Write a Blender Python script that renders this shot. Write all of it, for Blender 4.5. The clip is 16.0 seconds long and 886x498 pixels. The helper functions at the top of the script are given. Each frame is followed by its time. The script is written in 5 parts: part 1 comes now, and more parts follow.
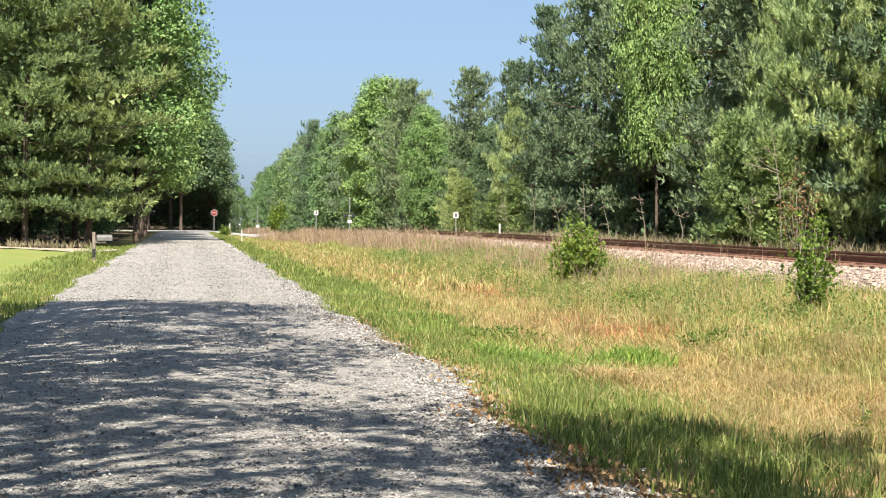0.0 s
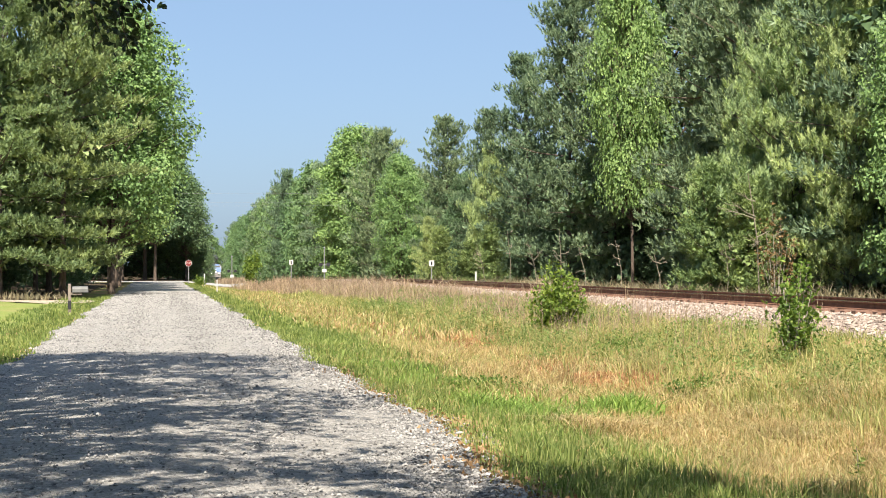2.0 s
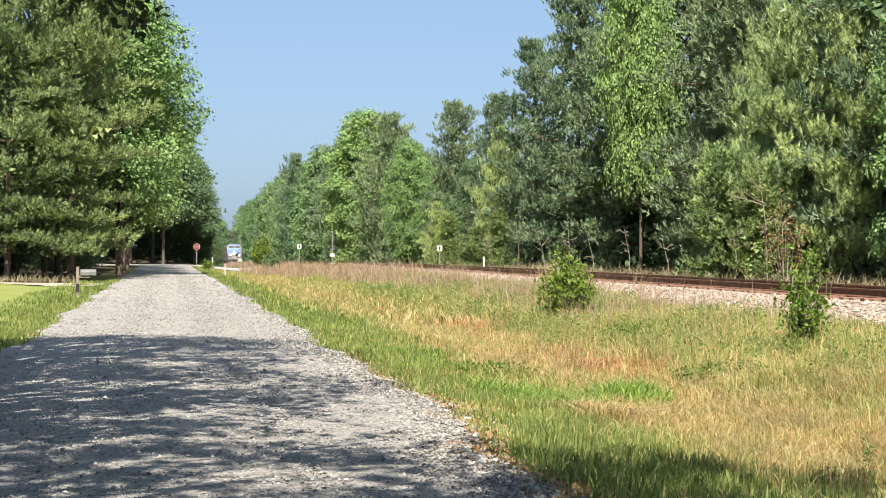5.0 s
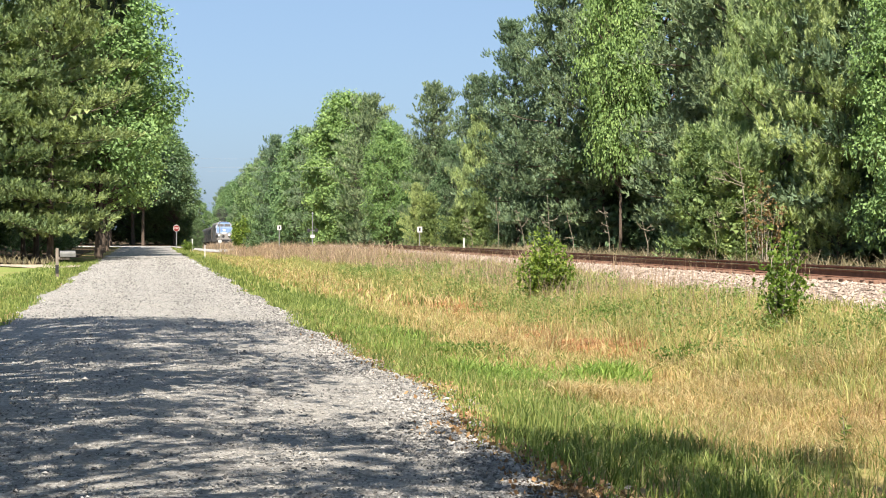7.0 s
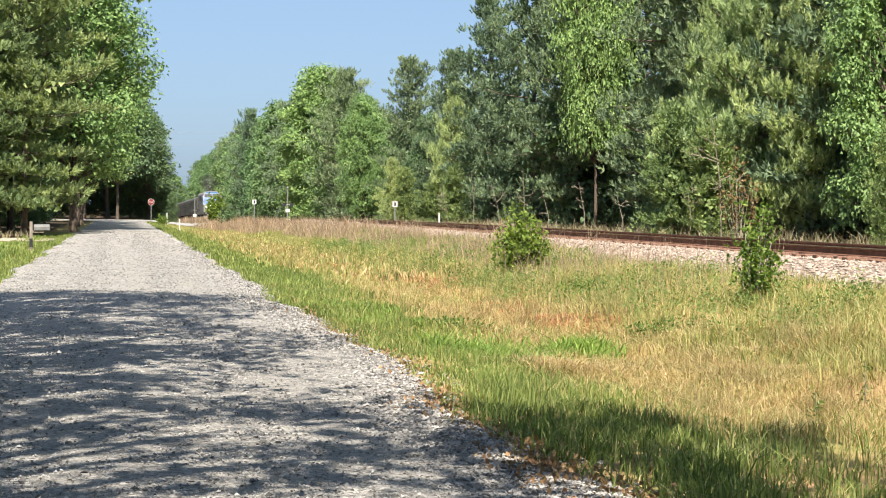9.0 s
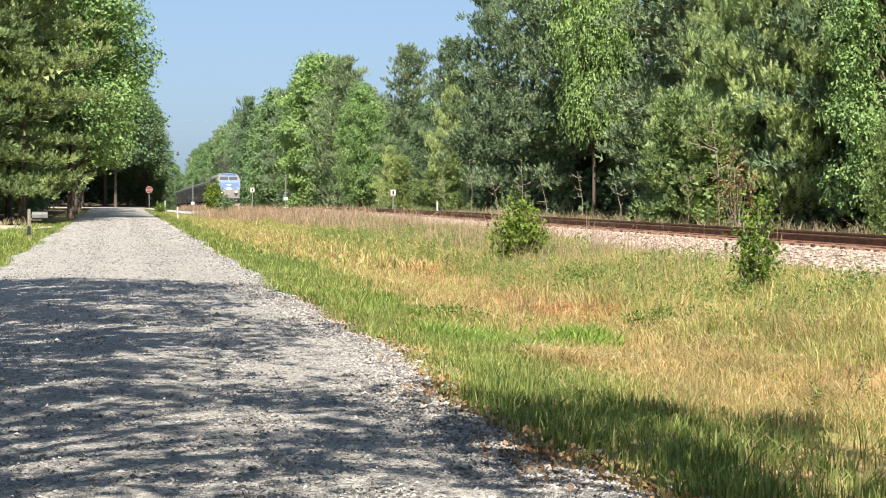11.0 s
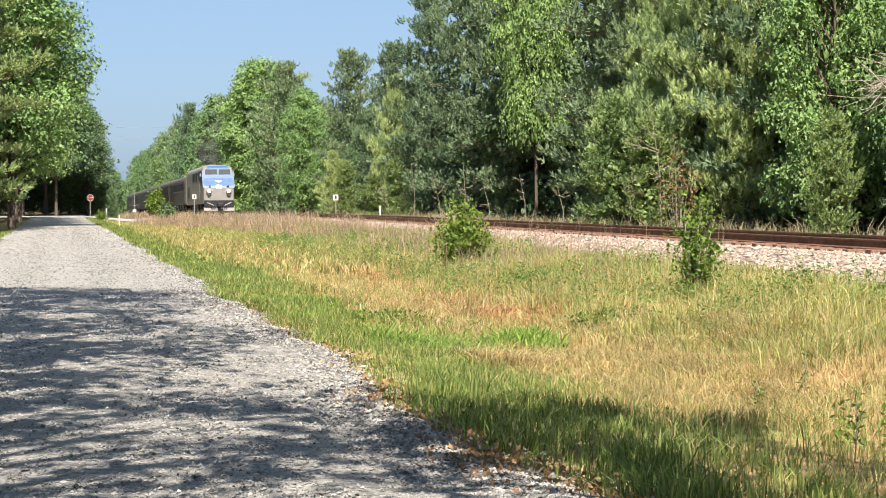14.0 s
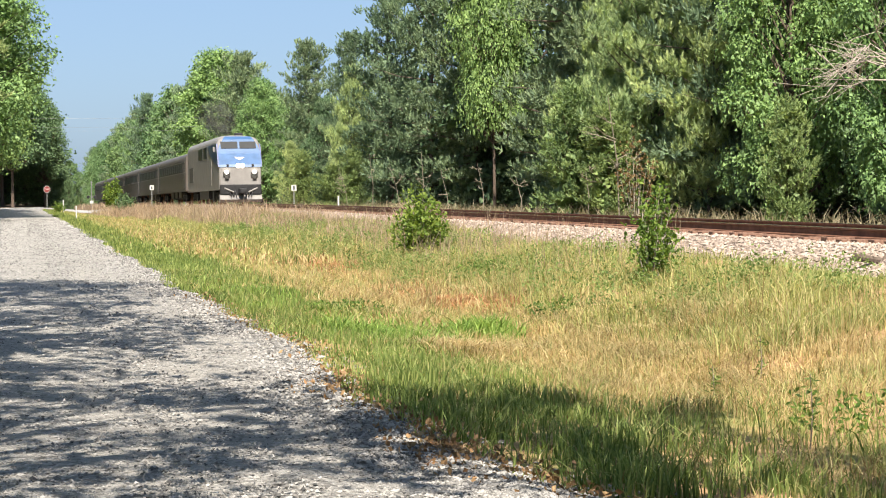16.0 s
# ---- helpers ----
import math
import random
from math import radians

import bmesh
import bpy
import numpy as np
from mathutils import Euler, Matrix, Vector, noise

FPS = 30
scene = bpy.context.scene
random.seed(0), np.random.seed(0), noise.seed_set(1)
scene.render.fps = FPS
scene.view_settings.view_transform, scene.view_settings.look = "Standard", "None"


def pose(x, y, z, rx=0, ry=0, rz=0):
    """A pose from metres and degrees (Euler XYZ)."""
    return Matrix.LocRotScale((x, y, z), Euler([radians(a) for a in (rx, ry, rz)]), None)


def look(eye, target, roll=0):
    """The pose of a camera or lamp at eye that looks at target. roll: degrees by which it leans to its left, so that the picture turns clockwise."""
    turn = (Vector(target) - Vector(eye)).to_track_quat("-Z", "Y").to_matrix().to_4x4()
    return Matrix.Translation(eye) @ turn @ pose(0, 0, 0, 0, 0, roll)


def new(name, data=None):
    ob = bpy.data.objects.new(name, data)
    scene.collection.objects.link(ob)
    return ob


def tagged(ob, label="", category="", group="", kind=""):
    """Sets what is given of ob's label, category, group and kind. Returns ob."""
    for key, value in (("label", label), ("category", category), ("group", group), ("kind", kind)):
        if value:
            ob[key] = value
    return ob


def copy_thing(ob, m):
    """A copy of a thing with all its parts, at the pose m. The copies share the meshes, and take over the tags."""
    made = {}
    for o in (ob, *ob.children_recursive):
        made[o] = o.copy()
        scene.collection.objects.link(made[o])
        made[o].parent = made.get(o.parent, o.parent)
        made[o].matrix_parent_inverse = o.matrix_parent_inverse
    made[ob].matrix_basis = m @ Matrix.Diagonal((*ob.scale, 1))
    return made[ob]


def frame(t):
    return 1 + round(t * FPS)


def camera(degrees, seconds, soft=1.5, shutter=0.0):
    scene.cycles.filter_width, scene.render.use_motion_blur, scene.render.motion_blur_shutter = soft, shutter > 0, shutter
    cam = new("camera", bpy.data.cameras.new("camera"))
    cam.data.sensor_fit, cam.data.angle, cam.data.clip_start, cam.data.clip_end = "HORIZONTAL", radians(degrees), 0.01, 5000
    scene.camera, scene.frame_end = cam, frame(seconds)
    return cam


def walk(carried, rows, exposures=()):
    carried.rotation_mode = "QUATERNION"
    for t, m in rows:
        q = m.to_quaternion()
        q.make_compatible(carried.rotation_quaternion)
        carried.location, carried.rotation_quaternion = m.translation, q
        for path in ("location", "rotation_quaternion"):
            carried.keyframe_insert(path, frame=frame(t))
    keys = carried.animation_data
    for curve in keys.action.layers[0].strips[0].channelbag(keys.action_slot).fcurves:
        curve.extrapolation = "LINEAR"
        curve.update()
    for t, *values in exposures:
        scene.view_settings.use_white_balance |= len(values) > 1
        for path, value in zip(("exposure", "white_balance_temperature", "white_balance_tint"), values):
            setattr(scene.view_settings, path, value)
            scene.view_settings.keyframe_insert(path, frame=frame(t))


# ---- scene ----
cam = camera(27.0, 16.0, soft=1.0)
PATH = [
    (0, pose(0.102, -0.183, 1.642, 89.041, -0.329, -8.002)),
    (0.5, pose(-0.009, 0.082, 1.644, 89.326, 0.349, -7.862)),
    (1, pose(-0.050, -0.024, 1.652, 89.919, 0.561, -8.212)),
    (1.5, pose(-0.016, 0.034, 1.652, 90.320, 0.355, -8.512)),
    (2, pose(-0.004, -0.013, 1.653, 90.533, 0.194, -8.817)),
    (2.5, pose(0.001, -0.027, 1.659, 90.447, 0.058, -8.869)),
    (3, pose(0.008, -0.016, 1.657, 90.345, 0.068, -8.811)),
    (3.5, pose(-0.003, -0.013, 1.656, 90.301, 0.015, -8.688)),
    (4, pose(-0.004, 0.004, 1.653, 90.233, -0.128, -8.546)),
    (6.5, pose(0.004, 0.028, 1.656, 89.691, -0.094, -8.893)),
    (7, pose(-0.000, -0.000, 1.650, 89.487, -0.083, -9.184)),
    (7.5, pose(0.000, -0.003, 1.655, 89.247, -0.046, -9.477)),
    (8, pose(-0.003, -0.018, 1.655, 89.010, -0.154, -9.733)),
    (8.5, pose(0.002, -0.009, 1.651, 88.835, -0.242, -9.906)),
    (11, pose(0.001, -0.003, 1.650, 88.350, -0.418, -10.009)),
    (11.5, pose(0.004, 0.017, 1.647, 88.235, -0.287, -10.337)),
    (12, pose(0.003, -0.007, 1.647, 88.172, -0.105, -10.739)),
    (12.5, pose(0.002, -0.028, 1.653, 88.186, 0.009, -11.055)),
    (13, pose(0.012, 0.003, 1.649, 88.290, 0.084, -11.294)),
    (13.5, pose(0.011, -0.009, 1.650, 88.382, 0.169, -11.504)),
    (14, pose(0.010, 0.004, 1.651, 88.473, 0.305, -11.782)),
    (14.5, pose(0.016, 0.006, 1.650, 88.468, 0.447, -12.062)),
    (15, pose(0.014, -0.010, 1.650, 88.384, 0.576, -12.373)),
    (15.5, pose(0.011, -0.020, 1.651, 88.271, 0.640, -12.678)),
    (16, pose(0.020, -0.016, 1.653, 88.142, 0.593, -13.068)),
]
walk(cam, PATH, exposures=((0.0, 1.45), (16.0, 1.45)))

# ---- world and sun ----
SUN_TO = Vector((-0.10, -0.95, 1.16)).normalized()   # towards the sun
elev = math.asin(SUN_TO.z)
world = bpy.data.worlds.new("world")
scene.world = world
world.use_nodes = True
wn = world.node_tree
sky = wn.nodes.new("ShaderNodeTexSky")
sky.sky_type = "NISHITA"
sky.sun_disc = False
sky.sun_elevation = elev
sky.sun_rotation = math.atan2(SUN_TO.x, SUN_TO.y)
sky.air_density, sky.dust_density, sky.ozone_density = 0.8, 1.4, 5.0
back = wn.nodes["Background"]
back.inputs["Strength"].default_value = 0.057
haze = wn.nodes.new("ShaderNodeMix")       # summer haze pales the sky evenly
haze.data_type, haze.blend_type = "RGBA", "MIX"
haze.inputs[0].default_value = 0.5
haze.inputs[7].default_value = (2.6, 3.65, 5.1, 1)
wn.links.new(sky.outputs[0], haze.inputs[6])
wn.links.new(haze.outputs[2], back.inputs[0])
sun_data = bpy.data.lights.new("sun", "SUN")
sun_data.energy, sun_data.angle, sun_data.color = 4.8, radians(0.55), (1.0, 0.92, 0.80)
sun = new("sun", sun_data)
sun.matrix_world = look((-20, -15, 40), Vector((-20, -15, 40)) - SUN_TO)

# ---- materials ----
RNG = np.random.default_rng(7)


class Nodes:
    """Short-hand for a node tree with one principled surface."""

    def __init__(self, name):
        self.m = bpy.data.materials.new(name)
        self.m.use_nodes = True
        self.t = self.m.node_tree
        self.b = self.t.nodes["Principled BSDF"]
        self.out = self.t.nodes["Material Output"]

    def add(self, kind, **inputs):
        n = self.t.nodes.new(kind)
        for k, v in inputs.items():
            n.inputs[k].default_value = v
        return n

    def link(self, a, b):
        self.t.links.new(a, b)

    def coords(self, scale=(1, 1, 1), space="Object"):
        c = self.add("ShaderNodeTexCoord")
        mp = self.add("ShaderNodeMapping")
        mp.inputs["Scale"].default_value = scale
        self.link(c.outputs[space], mp.inputs["Vector"])
        return mp.outputs[0]

    def noise(self, scale, detail=4.0, vec=None, rough=0.55):
        n = self.add("ShaderNodeTexNoise", Scale=scale, Detail=detail, Roughness=rough)
        self.link(vec if vec is not None else self.coords(), n.inputs["Vector"])
        return n.outputs["Fac"]

    def ramp(self, fac, stops):
        r = self.add("ShaderNodeValToRGB")
        while len(r.color_ramp.elements) < len(stops):
            r.color_ramp.elements.new(0.5)
        for e, (p, c) in zip(r.color_ramp.elements, stops):
            e.position, e.color = p, (*c, 1) if len(c) == 3 else c
        self.link(fac, r.inputs[0])
        return r.outputs[0]

    def mix(self, fac, a, b, blend="MIX"):
        n = self.t.nodes.new("ShaderNodeMix")
        n.data_type, n.blend_type = "RGBA", blend
        for sock, v in ((n.inputs[0], fac), (n.inputs[6], a), (n.inputs[7], b)):
            if isinstance(v, bpy.types.NodeSocket):
                self.link(v, sock)
            elif isinstance(v, (int, float)):
                sock.default_value = v
            else:
                sock.default_value = (*v, 1)
        return n.outputs[2]

    def bump(self, height, strength=0.4, distance=0.02):
        n = self.add("ShaderNodeBump", Strength=strength, Distance=distance)
        self.link(height, n.inputs["Height"])
        self.link(n.outputs[0], self.b.inputs["Normal"])

    def done(self, colour=None, rough=0.8, metal=0.0, spec=0.3):
        if colour is not None:
            if isinstance(colour, bpy.types.NodeSocket):
                self.link(colour, self.b.inputs["Base Color"])
            else:
                self.b.inputs["Base Color"].default_value = (*colour, 1)
        self.b.inputs["Roughness"].default_value = rough
        self.b.inputs["Metallic"].default_value = metal
        self.b.inputs["Specular IOR Level"].default_value = spec
        return self.m


def foliage(name, dark, light, alt, through_light=0.35, scale=0.7, calm=0.0):
    """Leaves: colour varies leaf by leaf and clump by clump; part of the light goes through."""
    n = Nodes(name)
    geo = n.add("ShaderNodeNewGeometry")
    dark = tuple(a + (b - a) * calm for a, b in zip(dark, light))
    alt = tuple(a + (b - a) * calm for a, b in zip(alt, light))
    leaf = n.ramp(geo.outputs["Random Per Island"], [(0.0, dark), (0.6, light), (1.0, alt)])
    clump = n.noise(scale, 3.0)
    shade = n.ramp(clump, [(0.3, (0.62, 0.66, 0.60)), (0.7, (1.25, 1.2, 1.1))])
    col = n.mix(1.0, leaf, shade, "MULTIPLY")
    if calm:
        tuft = n.ramp(n.noise(scale * 4.5, 2.0), [(0.34, (0.60, 0.66, 0.66)), (0.66, (1.30, 1.24, 1.12))])
        col = n.mix(1.0, col, tuft, "MULTIPLY")
    info = n.add("ShaderNodeObjectInfo")
    tone = n.ramp(info.outputs["Random"], [(0.0, (0.82, 0.88, 0.85)), (1.0, (1.18, 1.1, 0.95))])
    col = n.mix(1.0, col, tone, "MULTIPLY")
    n.done(col, 0.55, 0, 0.25)
    tr = n.add("ShaderNodeBsdfTranslucent")
    warm = n.mix(1.0, col, (1.2, 1.22, 0.72), "MULTIPLY")
    n.link(warm, tr.inputs[0])
    mx = n.add("ShaderNodeMixShader", Fac=through_light)
    n.link(n.b.outputs[0], mx.inputs[1])
    n.link(tr.outputs[0], mx.inputs[2])
    n.link(mx.outputs[0], n.out.inputs["Surface"])
    return n.m


def plain(name, colour, rough=0.6, metal=0.0, vary=0.18, scale=6.0, spec=0.3):
    """Paint or metal with faint stains and fine relief."""
    n = Nodes(name)
    f = n.noise(scale, 5.0)
    lo = tuple(c * (1 - vary) for c in colour)
    hi = tuple(min(1, c * (1 + vary)) for c in colour)
    n.bump(n.noise(scale * 12, 2.0), 0.12, 0.004)
    return n.done(n.ramp(f, [(0.3, lo), (0.7, hi)]), rough, metal, spec)


def glow(name, colour, strength):
    n = Nodes(name)
    n.b.inputs["Emission Color"].default_value = (*colour, 1)
    n.b.inputs["Emission Strength"].default_value = strength
    return n.done(colour, 0.3)


# blue is raised in PINE, LEAF and LEAF_FAR to imitate air haze
PINE = foliage("pine_needles", (0.100, 0.155, 0.114), (0.168, 0.240, 0.168), (0.245, 0.315, 0.232), 0.2, 0.45, calm=0.5)
PINE_WEST = foliage("warm_pine_needles", (0.155, 0.21, 0.108), (0.24, 0.31, 0.16), (0.325, 0.39, 0.215), 0.24, 0.45, calm=0.5)
PINE_YOUNG = foliage("young_pine_needles", (0.26, 0.34, 0.20), (0.36, 0.455, 0.262), (0.44, 0.52, 0.315), 0.32, calm=0.5)
LEAF = foliage("broad_leaves", (0.130, 0.215, 0.099), (0.215, 0.335, 0.145), (0.310, 0.435, 0.203), 0.3, calm=0.5)
# bluest of the three: distance haze is put into the leaf colour
LEAF_FAR = foliage("hazed_distant_leaves", (0.090, 0.160, 0.090), (0.145, 0.240, 0.122), (0.205, 0.310, 0.162), 0.28, calm=0.5)
LEAF_DARK = foliage("dark_leaves", (0.070, 0.125, 0.077), (0.118, 0.190, 0.109), (0.175, 0.255, 0.145), 0.26, calm=0.5)
CEDAR = foliage("cedar_sprays", (0.150, 0.215, 0.104), (0.215, 0.295, 0.139), (0.285, 0.355, 0.180), 0.25, calm=0.5)
BUSH_LEAF = foliage("bush_leaves", (0.075, 0.13, 0.03), (0.145, 0.225, 0.05), (0.25, 0.33, 0.085), 0.42, 3.0)
GRASS_GREEN = foliage("green_grass", (0.078, 0.122, 0.034), (0.20, 0.262, 0.085), (0.37, 0.40, 0.175), 0.42, 0.9)
GRASS_PALE = foliage("pale_green_grass", (0.13, 0.165, 0.06), (0.285, 0.31, 0.13), (0.48, 0.45, 0.26), 0.4, 0.8)
GRASS_DRY = foliage("dry_grass", (0.24, 0.155, 0.08), (0.47, 0.355, 0.205), (0.60, 0.49, 0.32), 0.35, 1.2)
GRASS_SEED = foliage("seed_heads", (0.20, 0.15, 0.135), (0.30, 0.235, 0.215), (0.41, 0.345, 0.29), 0.35, 0.7)
BRUSH = foliage("dead_brush_twigs", (0.16, 0.13, 0.09), (0.25, 0.21, 0.15), (0.34, 0.30, 0.22), 0.15, 0.7)


def bark_material(name, a, b):
    n = Nodes(name)
    f = n.noise(5.0, 6.0, n.coords((3, 3, 0.6)))
    n.bump(f, 0.6, 0.03)
    return n.done(n.ramp(f, [(0.3, a), (0.7, b)]), 0.9, 0, 0.2)


BARK = bark_material("pine_bark", (0.05, 0.038, 0.03), (0.15, 0.115, 0.09))
BARK_PALE = bark_material("pale_bark", (0.20, 0.17, 0.14), (0.42, 0.37, 0.31))


def ground_material():
    n = Nodes("grassy_ground")
    big = n.noise(0.35, 4.0)
    fine = n.noise(9.0, 6.0)
    green = n.ramp(fine, [(0.25, (0.134, 0.16, 0.042)), (0.75, (0.269, 0.286, 0.0924))])
    straw = n.ramp(fine, [(0.25, (0.252, 0.143, 0.0714)), (0.75, (0.42, 0.294, 0.155))])
    sel = n.ramp(big, [(0.40, (0, 0, 0)), (0.58, (1, 1, 1))])
    n.bump(n.noise(24.0, 6.0), 0.8, 0.05)
    return n.done(n.mix(sel, green, straw), 0.95, 0, 0.1)


def lawn_material():
    n = Nodes("mown_lawn")
    fine = n.noise(14.0, 5.0)
    big = n.noise(0.25, 3.0)
    a = n.ramp(fine, [(0.25, (0.13, 0.168, 0.042)), (0.75, (0.21, 0.248, 0.0714))])
    b = n.ramp(fine, [(0.25, (0.176, 0.168, 0.063)), (0.75, (0.277, 0.252, 0.101))])
    n.bump(n.noise(40.0, 3.0), 0.6, 0.03)
    return n.done(n.mix(n.ramp(big, [(0.5, (0, 0, 0)), (0.68, (1, 1, 1))]), a, b), 0.95, 0, 0.1)


def gravel_material(name, lo, hi, dust, stone=26.0):
    n = Nodes(name)
    v = n.add("ShaderNodeTexVoronoi", Scale=stone)
    n.link(n.coords(), v.inputs["Vector"])
    grey = n.ramp(v.outputs["Color"], [(0.1, lo), (0.9, hi)])
    soft = n.noise(1.1, 5.0, n.coords((1.6, 0.35, 1)))
    sel = n.ramp(soft, [(0.40, (0, 0, 0)), (0.72, (0.8, 0.8, 0.8))])
    col = n.mix(sel, grey, dust)
    grit = n.noise(90.0, 3.0)
    col = n.mix(1.0, col, n.ramp(grit, [(0.25, (0.72, 0.72, 0.72)), (0.75, (1.12, 1.12, 1.12))]), "MULTIPLY")
    n.bump(n.mix(0.5, v.outputs["Distance"], grit), 1.0, 0.05)
    return n.done(col, 0.92, 0, 0.15)


def litter_material():
    n = Nodes("forest_floor_litter")
    f = n.noise(7.0, 6.0)
    n.bump(n.noise(20.0, 5.0), 0.8, 0.05)
    return n.done(n.ramp(f, [(0.3, (0.035, 0.026, 0.017)), (0.7, (0.11, 0.08, 0.05))]), 0.95, 0, 0.1)


FOREST_FLOOR = litter_material()
GROUND = ground_material()
LAWN = lawn_material()
GRAVEL = gravel_material("road_gravel", (0.15, 0.142, 0.132), (0.47, 0.452, 0.42), (0.385, 0.362, 0.325))
BALLAST = gravel_material("ballast_bed", (0.205, 0.16, 0.13), (0.355, 0.288, 0.238), (0.295, 0.233, 0.187), 14.0)
PATH_SAND = gravel_material("sandy_drive", (0.336, 0.277, 0.202), (0.504, 0.437, 0.336), (0.462, 0.395, 0.294), 20.0)
# sunlight on the cross road is put into this pale asphalt colour
ASPHALT = gravel_material("sun_bright_asphalt", (0.28, 0.275, 0.265), (0.44, 0.43, 0.41), (0.46, 0.44, 0.41), 60.0)


def stone_material(name, stops):
    n = Nodes(name)
    geo = n.add("ShaderNodeNewGeometry")
    col = n.ramp(geo.outputs["Random Per Island"], stops)
    n.bump(n.noise(60.0, 4.0), 0.4, 0.01)
    return n.done(col, 0.9, 0, 0.2)


STONES = stone_material("gravel_stones", [(0, (0.08, 0.077, 0.074)), (0.5, (0.225, 0.216, 0.204)), (1, (0.38, 0.365, 0.34))])
BALLAST_STONES = stone_material("ballast_stones", [(0, (0.175, 0.132, 0.106)), (0.5, (0.285, 0.228, 0.187)), (1, (0.41, 0.34, 0.283))])
RUST = plain("rusty_rail", (0.16, 0.075, 0.045), 0.75, 0.3, 0.35, 4.0)
RAIL_TOP = plain("polished_rail_head", (0.55, 0.53, 0.50), 0.25, 1.0, 0.1)
TIE_WOOD = bark_material("weathered_tie_wood", (0.10, 0.058, 0.042), (0.235, 0.135, 0.095))


# ---- mesh helpers ----
def mesh_of(name, verts, faces, material, smooth=False):
    me = bpy.data.meshes.new(name)
    me.from_pydata(verts if isinstance(verts, list) else verts.tolist(), [], faces if isinstance(faces, list) else faces.tolist())
    me.materials.append(material)
    if smooth:
        me.polygons.foreach_set("use_smooth", [True] * len(me.polygons))
    me.update()
    return me


def part(name, bm, material, parent, label=""):
    """One mesh object under a thing or part, from a bmesh or a ready mesh."""
    if isinstance(bm, bpy.types.Mesh):
        me = bm
    else:
        me = bpy.data.meshes.new(name)
        bm.to_mesh(me)
        bm.free()
        me.materials.append(material)
    ob = new(name, me)
    ob.parent = parent
    return tagged(ob, label)


def box(bm, cx, cy, cz, sx, sy, sz, m=None, bevel=0.0):
    """A box, by centre and size, with softened edges."""
    geo = bmesh.ops.create_cube(bm, size=1.0)["verts"]
    for v in geo:
        v.co = Vector((v.co.x * sx + cx, v.co.y * sy + cy, v.co.z * sz + cz))
    if bevel > 0:
        edges = list({e for v in geo for e in v.link_edges})
        geo = [v for v in bmesh.ops.bevel(bm, geom=edges, offset=bevel, segments=2, affect="EDGES", profile=0.6)["verts"]]
    if m is not None:
        bmesh.ops.transform(bm, matrix=m, verts=geo)
    return bm


def boxed(*args, **kw):
    return box(bmesh.new(), *args, **kw)


def rod(bm, a, b, r0, r1=None, sides=10, caps=True):
    """A tapered round bar from a to b."""
    a, b = Vector(a), Vector(b)
    r1 = r0 if r1 is None else r1
    m = Matrix.Translation((a + b) / 2) @ (b - a).to_track_quat("Z", "Y").to_matrix().to_4x4()
    bmesh.ops.create_cone(bm, cap_ends=caps, segments=sides, radius1=r0, radius2=r1, depth=(b - a).length, matrix=m)
    return bm


def rodded(*args, **kw):
    return rod(bmesh.new(), *args, **kw)


def prism(bm, outline, axis, lo, hi):
    """A solid from a 2D outline, drawn out along x or y from lo to hi. Outline pairs are (y, z) for x and (x, z) for y."""
    put = (lambda a, b, c: (c, a, b)) if axis == "x" else (lambda a, b, c: (a, c, b))
    r0 = [bm.verts.new(put(a, b, lo)) for a, b in outline]
    r1 = [bm.verts.new(put(a, b, hi)) for a, b in outline]
    n = len(outline)
    for i in range(n):
        bm.faces.new((r0[i], r0[(i + 1) % n], r1[(i + 1) % n], r1[i]))
    bm.faces.new(r0[::-1])
    bm.faces.new(r1)
    bmesh.ops.recalc_face_normals(bm, faces=bm.faces)
    return bm


def thing(name, label, category, m=None, group="", kind=""):
    ob = new(name)
    if m is not None:
        ob.matrix_basis = m
    return tagged(ob, label, category, group, kind)


# ---- the lie of the land ----
WAVES = [(RNG.uniform(0, 6.28), RNG.uniform(0, 6.28), RNG.uniform(0.5, 1.6), RNG.uniform(0.5, 1.6)) for _ in range(7)]


def patchy(x, y, size):
    """Smooth noise between about -1 and 1, with patches of that size in metres."""
    s = 0
    for i, (a, b, u, v) in enumerate(WAVES):
        s = s + np.sin(x * u * 3.1 / size + a + 1.3 * np.sin(y * v * 2.2 / size + b)) * np.cos(y * v * 2.7 / size + b * 2)
    return s / 4.0


PROFILE_X = (-400, -60, -30, -12, -6.0, -3.4, -2.5, 0.2, 2.9, 3.6, 6.2, 7.5, 11.2, 11.8, 17.4, 19.5, 24, 60, 400)
PROFILE_Z = (0.6, 0.3, 0.15, 0.05, -0.05, -0.12, -0.02, 0.0, -0.02, -0.08, -0.28, -0.20, 0.38, 0.42, 0.42, 0.15, 0.25, 0.5, 1.0)


DIP_Y = (80, 110, 160, 210, 345, 430, 640, 3000)
DIP_Z = (0, 0.05, 0.42, 0.8, 1.95, 2.75, 4.7, 4.7)


def dip(y):
    """How far the railway has fallen away at y."""
    return np.interp(y, DIP_Y, DIP_Z)


